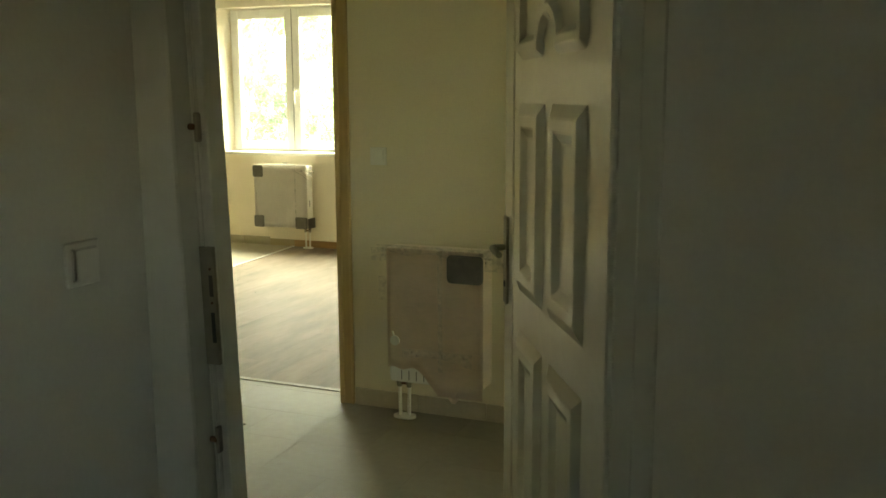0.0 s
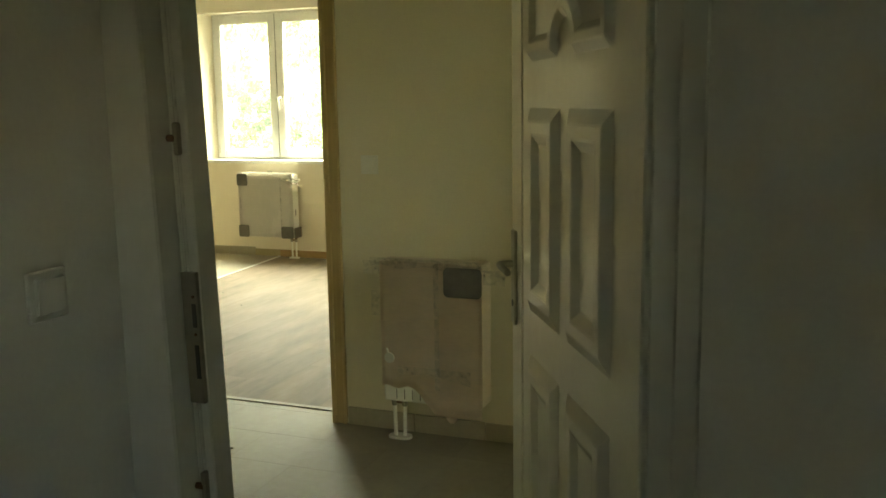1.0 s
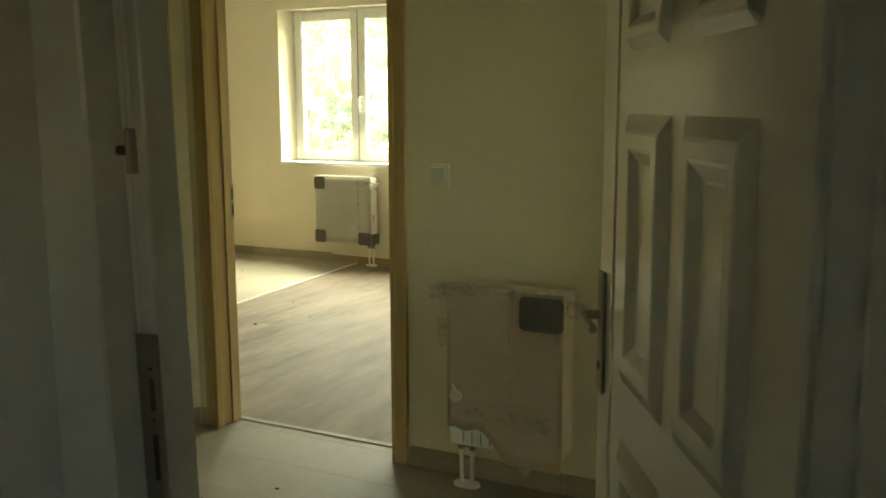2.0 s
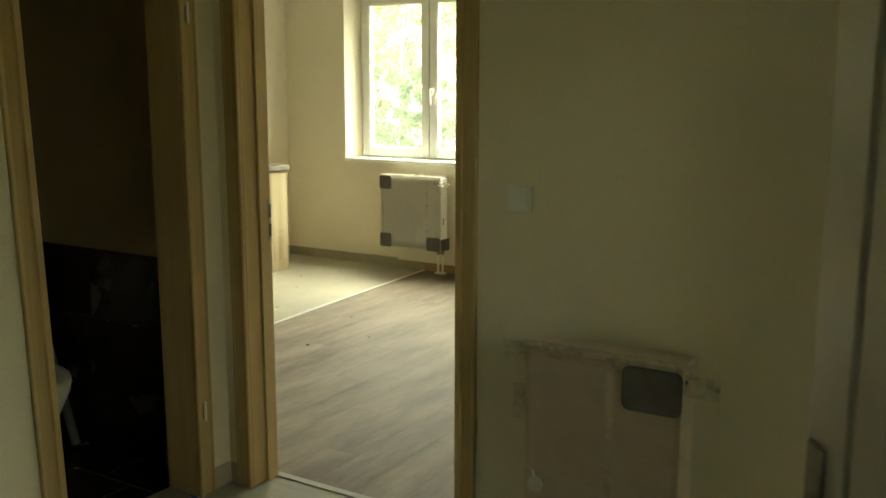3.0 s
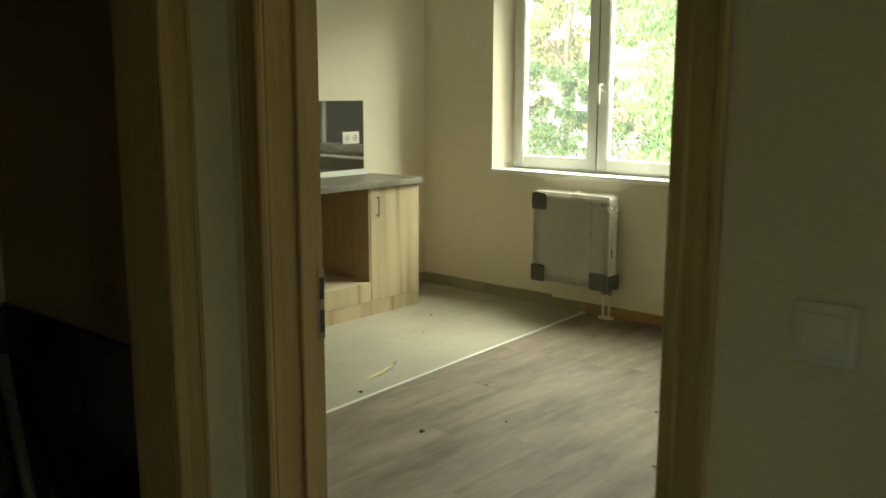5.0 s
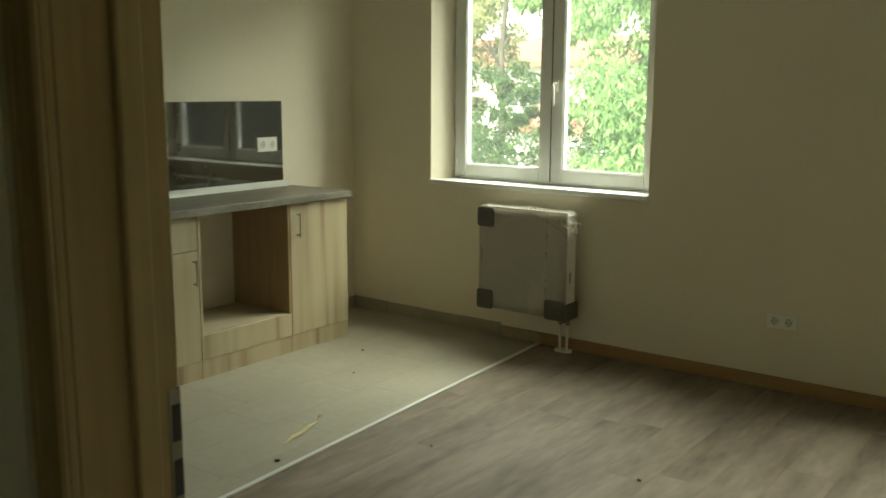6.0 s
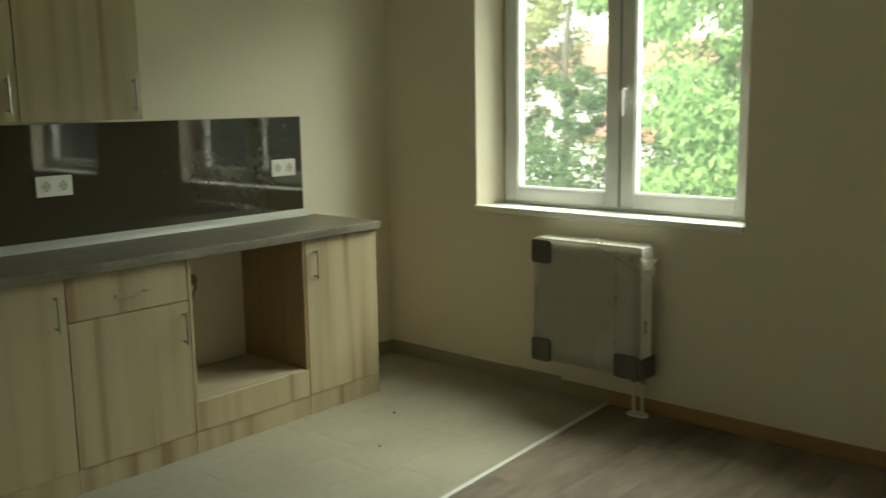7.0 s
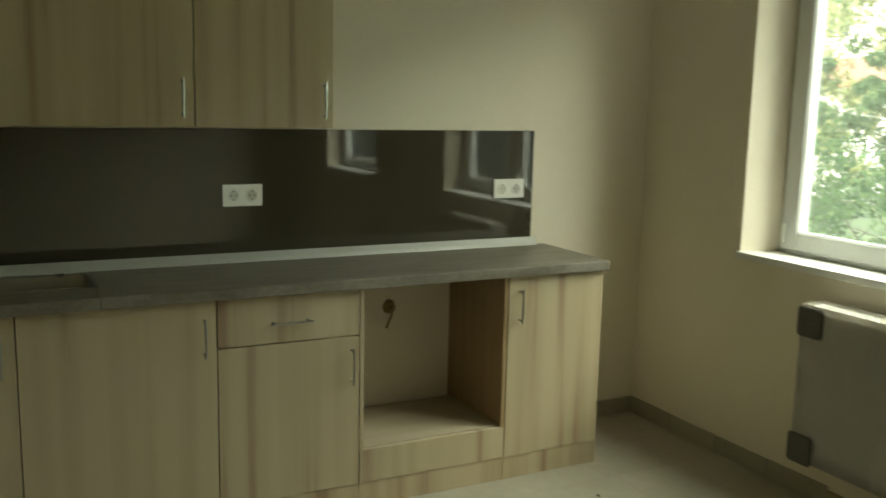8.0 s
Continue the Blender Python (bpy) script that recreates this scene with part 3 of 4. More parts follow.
skirting("baseboard_1", (XK, YW), (-3.105, YW), (0, -0.009), 0.082, "tile_base", "grey-beige tiled skirting below the window", 0.33)
skirting("baseboard_2", (XK, 4.575), (XK, YW - 0.009), (0.009, 0), 0.082, "tile_base", "grey-beige tiled skirting beside the kitchen unit", 0.33)
skirting("baseboard_8", (-3.103, YW), (-2.822, YW), (0, -0.011), 0.066, "loose_base", "short yellowish skirting tile below the radiator")
skirting("baseboard_3", (-2.820, YW), (XE, YW), (0, -0.016), 0.066, "wood_base", "brown wooden skirting board along the window wall")
skirting("baseboard_4", (-0.060, YH), (1.95, YH), (0, -0.010), 0.083, "hall_base", "light beige tiled skirting in the hall", 0.33)
skirting("baseboard_5", (XB, 0.999), (XB, YH - 0.0105), (0.010, 0), 0.083, "hall_base", "short piece of beige tiled skirting", 0)
skirting("baseboard_6", (XB + 0.0105, YH), (-1.128, YH), (0, -0.010), 0.083, "hall_base", "short piece of beige tiled skirting", 0)
skirting("baseboard_7", (XB, YE1), (XB, 0.228), (0.010, 0), 0.083, "hall_base", "light beige tiled skirting beside the bathroom", 0.33)

# joint strips on the floor
strip = finish("trim_1", prism([(seam(1.27) - 0.011, 1.27, 0), (seam(1.27) + 0.011, 1.27, 0), (seam(YW - 0.02) + 0.011, YW - 0.02, 0), (seam(YW - 0.02) - 0.011, YW - 0.02, 0)], (0, 0, 0.006)), "alu")
tagged(strip, "pale aluminium strip between tiles and laminate", "floor trim", kind="structure")
bm = box((-1.058, 1.222, 0), (-0.130, 1.256, 0.005), 0.003, 2)
tagged(finish("trim_2", bm, "strip"), "pale threshold strip in the living room doorway", "floor trim", kind="structure")


# ---------------------------------------------------------------- kitchen
def bar_handle(parent, at, axis, length):
    """Slim bar on two feet, standing 28 mm off a front that faces +x."""
    x, y, z = at
    h = length / 2
    d = (0, 1, 0) if axis == "y" else (0, 0, 1)
    e = h + 0.012
    hd = part("handle", tube([(x + 0.028, y - d[1] * e, z - d[2] * e), (x + 0.028, y + d[1] * e, z + d[2] * e)], 0.0048, 8), "steel", parent, "slim steel bar handle")
    for s in (-1, 1):
        part("handle_foot", tube([(x - 0.001, y + s * d[1] * h, z + s * d[2] * h), (x + 0.028, y + s * d[1] * h, z + s * d[2] * h)], 0.0042, 8), "steel", hd)
    return hd


XF = -3.848                                # plane of the cabinet fronts
GRP = "units of the fitted kitchen"


def base_cabinet(y0, y1, fronts, label):
    """Floor unit: carcass, then fronts (bottom, top, kind) with handles."""
    th = thing("base_cabinet", (0, 0, 0), label, "kitchen cabinet", GRP, "thing")
    part("side", box((XK + 0.004, y0 + 0.001, 0.10), (XF - 0.0195, y0 + 0.018, 0.858), 0.001), "cab_wood", th)
    part("side", box((XK + 0.004, y1 - 0.018, 0.10), (XF - 0.0195, y1 - 0.001, 0.858), 0.001), "cab_wood", th)
    part("bottom", box((XK + 0.004, y0 + 0.018, 0.10), (XF - 0.02, y1 - 0.018, 0.118)), "cab_wood", th)
    part("plinth", box((XF - 0.03, y0 + 0.0005, 0.0), (XF - 0.004, y1 - 0.0005, 0.0985), 0.001), "cab_wood_y", th)
    for z0, z1, nm, hy, hz, ax in fronts:
        d = part(nm, box((XF - 0.018, y0 + 0.002, z0), (XF, y1 - 0.002, z1), 0.0015), "cab_wood", th)
        bar_handle(d, (XF, hy, hz), ax, 0.128 if ax == "y" else 0.116)
    return th


base_cabinet(4.081, 4.549, [(0.098, 0.855, "door", 4.134, 0.736, "z")], "narrow pale ash base cabinet at the end of the row")
base_cabinet(2.912, 3.441, [(0.098, 0.680, "door", 3.407, 0.570, "z"), (0.684, 0.855, "drawer", 3.174, 0.758, "y")], "pale ash base cabinet with a drawer above its door")
base_cabinet(2.284, 2.912, [(0.098, 0.855, "door", 2.868, 0.730, "z")], "wide pale ash base cabinet with a bar handle")
base_cabinet(1.700, 2.284, [(0.098, 0.855, "door", 2.24, 0.730, "z")], "pale ash base cabinet under the sink")
# open housing for an oven
oven = thing("oven_housing", (0, 0, 0), "open empty oven niche in pale ash base unit", "kitchen cabinet", GRP, "thing")
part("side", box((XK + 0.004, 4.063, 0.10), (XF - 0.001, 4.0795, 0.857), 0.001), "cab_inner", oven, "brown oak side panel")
part("side", box((XK + 0.004, 3.4425, 0.10), (XF - 0.001, 3.459, 0.857), 0.001), "cab_wood", oven)
part("shelf", box((XK + 0.03, 3.459, 0.216), (XF - 0.019, 4.063, 0.234), 0.001), "shelf", oven, "dusty pale shelf board")
part("rail", box((XF - 0.018, 3.443, 0.098), (XF, 4.079, 0.230), 0.0015), "cab_wood", oven)
part("plinth", box((XF - 0.03, 3.4415, 0.0), (XF - 0.004, 4.0805, 0.0985), 0.001), "cab_wood_y", oven)
# connection left hanging out of the wall inside it
cb = thing("cable_outlet", (XK, 3.768, 0.660), "yellow-brown cable end hanging from a wall hole", "cable", kind="thing")
part("hole_ring", tube([(0.0005, 0, 0), (0.014, 0, 0)], [0.030, 0.026], 14), "wire", cb)
part("cable", tube([(0.012, 0, 0), (0.035, 0.0, -0.005), (0.045, -0.006, -0.03), (0.035, -0.016, -0.06), (0.038, -0.026, -0.085)], 0.006, 8), "wire", cb)

wt = thing("worktop", (0, 0, 0), "long grey stone-look laminate kitchen worktop with rounded edge", "worktop", kind="thing")
SX0, SX1, SY0, SY1 = -4.255, -3.99, 1.95, 2.535      # sink cut-out
for nm, a, b in (("top", (XK + 0.002, SY1, 0.860), (-3.817, 4.556, 0.900)), ("top_end", (XK + 0.002, 1.70, 0.860), (-3.817, SY0, 0.900)), ("top_back", (XK + 0.002, SY0, 0.860), (SX0, SY1, 0.900)), ("top_front", (SX1, SY0, 0.860), (-3.817, SY1, 0.900))):
    part(nm, box(a, b, 0.004 if nm in ("top", "top_end") else 0.0, 2), "worktop", wt)
sealing = finish("sealing_strip", prism([(XK + 0.008, 1.70, 0.9002), (XK + 0.034, 1.70, 0.9002), (XK + 0.026, 1.70, 0.916), (XK + 0.012, 1.70, 0.936), (XK + 0.008, 1.70, 0.936)], (0, 2.80, 0)), "alu_dull")
tagged(sealing, "pale aluminium strip along the worktop's back", "worktop trim", kind="thing")
sink = thing("sink", (0, 0, 0), "dark inset kitchen sink with a thin rim", "sink", kind="thing")
bm = bmesh.new()
for a, b in (((SX0 - 0.012, SY0 - 0.012, 0.9003), (SX0 + 0.004, SY1 + 0.012, 0.905)), ((SX1 - 0.004, SY0 - 0.012, 0.9003), (SX1 + 0.012, SY1 + 0.012, 0.905)), ((SX0 + 0.004, SY0 - 0.012, 0.9003), (SX1 - 0.004, SY0 + 0.004, 0.905)), ((SX0 + 0.004, SY1 - 0.004, 0.9003), (SX1 - 0.004, SY1 + 0.012, 0.905))):
    add_box(bm, a, b)
part("rim", bm, "steel", sink)
bm = bmesh.new()
lo = [bm.verts.new(p) for p in ((SX0 + 0.03, SY0 + 0.03, 0.75), (SX1 - 0.03, SY0 + 0.03, 0.75), (SX1 - 0.03, SY1 - 0.03, 0.75), (SX0 + 0.03, SY1 - 0.03, 0.75))]
hi = [bm.verts.new(p) for p in ((SX0 + 0.001, SY0 + 0.001, 0.9002), (SX1 - 0.001, SY0 + 0.001, 0.9002), (SX1 - 0.001, SY1 - 0.001, 0.9002), (SX0 + 0.001, SY1 - 0.001, 0.9002))]
bm.faces.new(lo)
for i in range(4):
    bm.faces.new((lo[i], lo[(i + 1) % 4], hi[(i + 1) % 4], hi[i]))
part("basin", bm, "steel", sink)

sp = finish("back_panel", box((XK + 0.0005, 1.70, 0.918), (XK + 0.0075, 4.478, 1.422), 0.001), "splash")
tagged(sp, "dark glossy panel behind the kitchen worktop, mirroring the windows", "splashback", kind="thing")


def wall_cabinet(y0, y1, hy, label):
    th = thing("wall_cabinet", (0, 0, 0), label, "kitchen cabinet", "wall units of the kitchen", "thing")
    x0, x1 = XK + 0.001, -4.060
    part("body", box((x0, y0 + 0.001, 1.438), (x1 - 0.0195, y1 - 0.001, 2.16), 0.001), "cab_wood", th)
    d = part("door", box((x1 - 0.018, y0 + 0.002, 1.436), (x1, y1 - 0.002, 2.162), 0.0015), "cab_wood", th)
    bar_handle(d, (x1, hy, 1.537), "z", 0.112)
    return th


wall_cabinet(2.898, 3.413, 3.373, "pale ash wall cabinet at the end of the row")
wall_cabinet(2.276, 2.898, 2.854, "wide pale ash wall cabinet with a bar handle")
wall_cabinet(1.700, 2.276, 2.232, "pale ash wall cabinet above the sink")


# ---------------------------------------------------------------- electrical fittings
def double_socket(at, turn, label, h=0.086, w=0.157):
    """Double earthed socket; built facing -y and turned."""
    th = thing("double_socket", label=label, category="socket", kind="thing")
    th.matrix_world = Matrix.Translation(at) @ Matrix.Rotation(radians(turn), 4, "Z")
    part("plate", box((-w / 2, -0.009, -h / 2), (w / 2, -0.0005, h / 2), 0.003, 2), "plastic_w", th)
    for s in (-1, 1):
        x = s * w * 0.235
        ins = part("insert", tube([(x, -0.0085, 0), (x, -0.0115, 0)], [0.027, 0.025], 20), "plastic_w", th)
        # the well is a raised disc; its shade is put into the greyer colour
        part("well", tube([(x, -0.0112, 0), (x, -0.0122, 0)], [0.0195, 0.0195], 20), "plastic_shade", ins, "round socket well, its shade painted as greyer plastic")
        # dark studs paint the shade in the pin holes
        for px in (-0.0095, 0.0095):
            part("pin_hole", tube([(x + px, -0.0120, 0), (x + px, -0.0128, 0)], 0.0028, 8), "rubber", ins)
        for pz in (-0.018, 0.018):
            part("earth_clip", box((x - 0.003, -0.0135, pz - 0.0035), (x + 0.003, -0.0118, pz + 0.0035)), "lock", ins)
    return th


double_socket((XK + 0.0076, 3.130, 1.164), 90, "white double socket on the dark back panel")
double_socket((XK + 0.0076, 4.348, 1.162), 90, "white double socket near the panel's end")
double_socket((-1.421, YW, 0.355), 0, "white double socket low on the cream wall", 0.074, 0.150)


def light_switch(at, turn, label):
    th = thing("light_switch", label=label, category="light switch", kind="thing")
    th.matrix_world = Matrix.Translation(at) @ Matrix.Rotation(radians(turn), 4, "Z")
    part("plate", box((-0.041, -0.009, -0.041), (0.041, -0.0005, 0.041), 0.003, 2), "plastic_w", th)
    part("frame", box((-0.030, -0.0115, -0.030), (0.030, -0.0085, 0.030), 0.001), "plastic_w", th)
    part("rocker", prism([(-0.0275, -0.0112, -0.0275), (-0.0275, -0.0135, -0.0275), (-0.0275, -0.018, 0.0275), (-0.0275, -0.0112, 0.0275)], (0.055, 0, 0)), "plastic_w", th)
    return th


light_switch((0.084, YH, 1.200), 0, "white rocker light switch beside the living room doorway")
light_switch((0.690, -1.404, 1.169), 90, "white rocker light switch on the corridor wall")


# ---------------------------------------------------------------- radiators
def rounded_pad(x0, x1, z0, z1, y0, y1, r=0.016):
    pts = []
    for cx, cz, a0 in ((x1 - r, z1 - r, 0), (x0 + r, z1 - r, 90), (x0 + r, z0 + r, 180), (x1 - r, z0 + r, 270)):
        pts += [(cx + r * math.cos(radians(a0 + k)), y0, cz + r * math.sin(radians(a0 + k))) for k in (0, 30, 60, 90)]
    bm = prism(pts, (0, y1 - y0, 0))
    bmesh.ops.bevel(bm, geom=[e for e in bm.edges if abs(e.verts[0].co.y - e.verts[1].co.y) < 1e-6], offset=0.004, segments=2, affect="EDGES")
    return bm


def crumple(x0, x1, z0, z1, y, nx, nz, amp, seed, drop=None):
    """Thin crumpled sheet standing in the xz plane, with a ragged lower edge where drop(u) gives its height."""
    rnd = random.Random(seed)
    bm = bmesh.new()
    rows = []
    for j in range(nz + 1):
        row = []
        for i in range(nx + 1):
            u = i / nx
            lo = drop(u) if drop else z0
            z = lo + (z1 - lo) * j / nz
            row.append(bm.verts.new((x0 + (x1 - x0) * u, y + amp * noise.noise((u * 5 + seed, j * 0.7, 3.1)) + rnd.uniform(-amp, amp) * 0.3, z)))
        rows.append(row)
    for j in range(nz):
        for i in range(nx):
            bm.faces.new((rows[j][i], rows[j][i + 1], rows[j + 1][i + 1], rows[j + 1][i]))
    bmesh.ops.solidify(bm, geom=bm.faces[:], thickness=0.0012)
    return bm


def radiator(name, at, w, label, covers, foot_x, foot_label):
    """Steel panel radiator, 0.6 m high: two panels, fins between, top grille, side cheeks, brackets and pipes from the floor.
    at: left end, front face and bottom; x along the wall, y into the wall."""
    th = thing(name, at, label, "radiator", "radiators", "thing")
    h, d = 0.60, 0.105
    bm = box((0, 0, 0), (w, 0.016, h), 0.006, 2)
    part("front_panel", bm, "rad_white", th)
    part("back_panel", box((0, d - 0.016, 0), (w, d, h), 0.006, 2), "rad_white", th)
    for x0, x1 in ((-0.003, 0.003), (w - 0.003, w + 0.003)):
        part("side_cheek", box((x0, 0.004, 0.02), (x1, d - 0.004, h - 0.004), 0.002), "rad_white", th)
    gr = part("top_grille", box((0.004, 0.012, h - 0.004), (w - 0.004, d - 0.012, h + 0.003), 0.001), "rad_white", th)
    n = int(w / 0.028)
    # grille slots are dark strips on top, shade painted instead of cut
    for i in range(n):
        x = 0.014 + i * (w - 0.028) / (n - 1)
        part("slot", box((x - 0.006, 0.024, h + 0.0028), (x + 0.006, d - 0.024, h + 0.0040)), "rubber", gr)
    bm = bmesh.new()
    for i in range(int(w / 0.033)):
        x = 0.02 + i * 0.033
        add_box(bm, (x, 0.018, 0.02), (x + 0.0015, d - 0.018, h - 0.02))
    part("fins", bm, "rad_white", th)
    for x in (0.12, w - 0.12):
        part("bracket", box((x - 0.015, d, 0.06), (x + 0.015, d + 0.064, h - 0.05), 0.001), "lock", th)
    vz = -at[2]
    fy = d * 0.9
    for k, dx in enumerate((-0.024, 0.024)):
        vl = part("valve", tube([(foot_x + dx, fy, 0.004), (foot_x + dx, fy, -0.03)], [0.013, 0.013], 8), "rust", th, "brownish pipe valve")
        part("valve_nut", tube([(foot_x + dx, fy, -0.028), (foot_x + dx, fy, -0.052)], [0.015, 0.012], 6), "lock", vl)
        part("pipe", tube([(foot_x + dx, fy, -0.05), (foot_x + dx * 0.9, fy, vz + 0.008)], 0.0085, 10), "plastic_w", th, "white pipe sleeve")
    part("valve_bridge", tube([(foot_x - 0.024, fy, -0.035), (foot_x + 0.024, fy, -0.035)], 0.008, 8), "rust", th)
    pts = [(foot_x + math.copysign(0.022, math.cos(a)) + 0.032 * math.cos(a), fy + 0.032 * math.sin(a), vz + 0.0005) for a in [2 * math.pi * (k + 0.5) / 20 for k in range(20)]]
    part("floor_rosette", prism(pts, (0, 0, 0.010)), "plastic_w", th, foot_label)
    covers(th, w, h, d)
    return th


def wrap_grey(th, w, h, d):
    cv = part("film_front", crumple(-0.004, w + 0.004, 0.004, h + 0.012, -0.006, 10, 10, 0.0025, 4), "film_grey", th, "greyish packing film stretched over the front", True)
    part("film_top", box((-0.002, -0.008, h + 0.006), (w + 0.004, d, h + 0.014), 0.004, 2), "film", th, "crumpled clear film over the top")
    for x0, x1, z0, z1 in ((-0.012, 0.104, h - 0.110, h + 0.004), (-0.012, 0.102, -0.004, 0.112), (w - 0.128, w + 0.006, -0.006, 0.108)):
        part("corner_pad", rounded_pad(x0, x1, z0, z1, -0.020, -0.009), "pad", th, "dark grey foam corner pad")
    part("corner_pad", box((w + 0.006, -0.012, -0.004), (w + 0.020, d + 0.012, 0.096), 0.006, 2), "pad", th, "dark grey foam corner pad")
    part("film_strip", crumple(w - 0.13, w - 0.115, 0.02, h + 0.01, -0.0135, 2, 10, 0.0008, 9), "film", th, "clear adhesive film strip")
    part("film_tear", crumple(w - 0.06, w + 0.075, h - 0.08, h - 0.03, -0.012, 6, 2, 0.012, 12, lambda u: h - 0.045 - 0.055 * u), "film_w", th, "torn loose film flap")
    for u0, z0, u1, z1 in ((0.70, -0.006, 1.07, -0.135), (0.82, -0.03, 1.05, -0.075), (0.60, 0.004, 0.80, -0.05), (0.03, -0.22, 0.035, -0.34)):
        pts = [(w * (u0 + (u1 - u0) * k / 6), -0.0125 - 0.003 * (k % 2), h + z0 + (z1 - z0) * k / 6 + 0.006 * math.sin(k * 2.1)) for k in range(7)]
        part("film_crease", tube(pts, [0.0005, 0.0016, 0.0022, 0.0014, 0.0022, 0.0016, 0.0005], 5), "film_w", th, "bright crease in the film")
    part("film_tuft", crumple(w * 0.54, w * 0.64, h + 0.006, h + 0.034, 0.01, 6, 2, 0.01, 21, lambda u: h + 0.004), "film_w", th)
    part("air_vent", tube([(w + 0.003, d * 0.6, h - 0.055), (w + 0.045, d * 0.6, h - 0.055)], [0.010, 0.009], 10), "lock", th, "grey plug with air vent")
    part("maker_label", box((w + 0.0032, 0.035, 0.21), (w + 0.0042, 0.047, 0.27)), "plastic_d", th, "small dark sticker on the side")


def wrap_brown(th, w, h, d):
    def edge(u):
        return 0.068 + 0.006 * math.sin(u * 30) if u < 0.34 else max(-0.042, 0.066 - (u - 0.34) * 0.55)
    part("card_cover", crumple(-0.006, w + 0.004, 0, h + 0.012, -0.007, 24, 14, 0.003, 31, edge), "card", th, "brown card and film cover, torn along its lower edge", True)
    part("card_side", box((w + 0.004, -0.008, 0.01), (w + 0.008, d, h + 0.008), 0.002), "card", th)
    part("card_top", box((-0.006, -0.008, h + 0.006), (w + 0.006, d - 0.002, h + 0.013), 0.003, 2), "card", th)
    part("corner_pad", rounded_pad(w - 0.155, w + 0.010, h - 0.125, h - 0.002, -0.024, -0.011, 0.02), "pad", th, "dark grey foam corner pad")
    part("film_top", crumple(-0.05, w + 0.045, h - 0.005, h + 0.026, -0.010, 26, 4, 0.012, 44, lambda u: h - 0.012 + 0.006 * math.sin(u * 17)), "film", th, "crumpled clear film along the top")
    part("film_ear", crumple(w + 0.0, w + 0.10, h - 0.07, h - 0.01, 0.01, 6, 3, 0.014, 47), "film", th, "loose film corner")
    part("film_ear", crumple(-0.10, 0.0, h - 0.055, h + 0.005, 0.03, 6, 3, 0.014, 48), "film", th, "loose film corner")
    part("film_flap", crumple(-0.075, -0.005, h - 0.24, h - 0.13, 0.05, 5, 3, 0.012, 49), "film", th)
    part("film_band", crumple(0.24, 0.262, 0.07, h + 0.01, -0.0155, 2, 12, 0.001, 52), "film", th, "strip of clear tape")
    part("film_fold", crumple(0.07, 0.40, 0.11, 0.165, -0.021, 12, 3, 0.005, 55, lambda u: 0.115 + 0.02 * math.sin(u * 4)), "film", th, "pale crumpled film fold")
    part("round_tag", tube([(0.032, -0.012, 0.195), (0.032, -0.016, 0.195)], 0.023, 18), "plastic_w", th, "round cream tag")
    part("tag_loop", tube([(0.026, -0.012, 0.216), (0.022, -0.014, 0.236)], 0.004, 6), "plastic_w", th)
    # dark strips in pad colour paint the shade of the panel's grooves
    for k in range(4):
        part("groove", box((0.055 + 0.036 * k, -0.0006, 0.012), (0.059 + 0.036 * k, 0.002, 0.056), 0.0005), "pad", th)
    part("hanging_wrap", crumple(0.27, 0.345, -0.075, 0.03, -0.002, 5, 5, 0.010, 58, lambda u: -0.02 - 0.055 * math.sin(u * 3.1)), "card", th, "scrap of wrapping hanging below")


radiator("radiator", (-3.152, 4.960, 0.212), 0.585, "white panel radiator in grey film with dark corner pads", wrap_grey, 0.527, "white double floor rosette")
radiator("radiator", (0.212, 0.915, 0.200), 0.440, "panel radiator in torn brown card wrapping, one dark pad", wrap_brown, 0.028, "white double floor rosette")

# ---------------------------------------------------------------- bathroom
rim = finish("tile_ledge", box((-2.30, 1.050, 0.866), (XB - 0.16, 1.0645, 0.874), 0.001), "bath_tile")
tagged(rim, "dark edge trim above the bathroom wall tiles", "tile trim", kind="structure")
toilet = thing("toilet", (-2.30, 0.68, 0), "white ceramic toilet with its lid raised", "toilet", kind="thing")


def loft(rings, cap0=True, cap1=True):
    bm = bmesh.new()
    rs = [[bm.verts.new(p) for p in r] for r in rings]
    n = len(rs[0])
    for r0, r1 in zip(rs, rs[1:]):
        for i in range(n):
            bm.faces.new((r0[i], r0[(i + 1) % n], r1[(i + 1) % n], r1[i]))
    if cap0:
        bm.faces.new(rs[0][::-1])
    if cap1:
        bm.faces.new(rs[-1])
    bmesh.ops.recalc_face_normals(bm, faces=bm.faces)
    return bm


def egg(cx, z, lx, wy, n=24):
    return [(cx + lx * math.cos(2 * math.pi * k / n), wy * math.sin(2 * math.pi * k / n) * (1 - 0.12 * math.cos(2 * math.pi * k / n)), z) for k in range(n)]


part("bowl", loft([egg(0.36, 0.0, 0.20, 0.115), egg(0.36, 0.04, 0.19, 0.11), egg(0.36, 0.16, 0.17, 0.10), egg(0.39, 0.28, 0.22, 0.15), egg(0.41, 0.38, 0.255, 0.18), egg(0.41, 0.40, 0.25, 0.178), egg(0.41, 0.40, 0.19, 0.125), egg(0.40, 0.33, 0.15, 0.10), egg(0.38, 0.25, 0.06, 0.05)]), "ceramic", toilet, smooth=True)
bm = loft([egg(0.41, 0.402, 0.258, 0.186), egg(0.41, 0.422, 0.256, 0.184), egg(0.41, 0.424, 0.185, 0.120), egg(0.41, 0.402, 0.185, 0.120)], False, False)
part("seat", bm, "plastic_w", toilet, smooth=True)
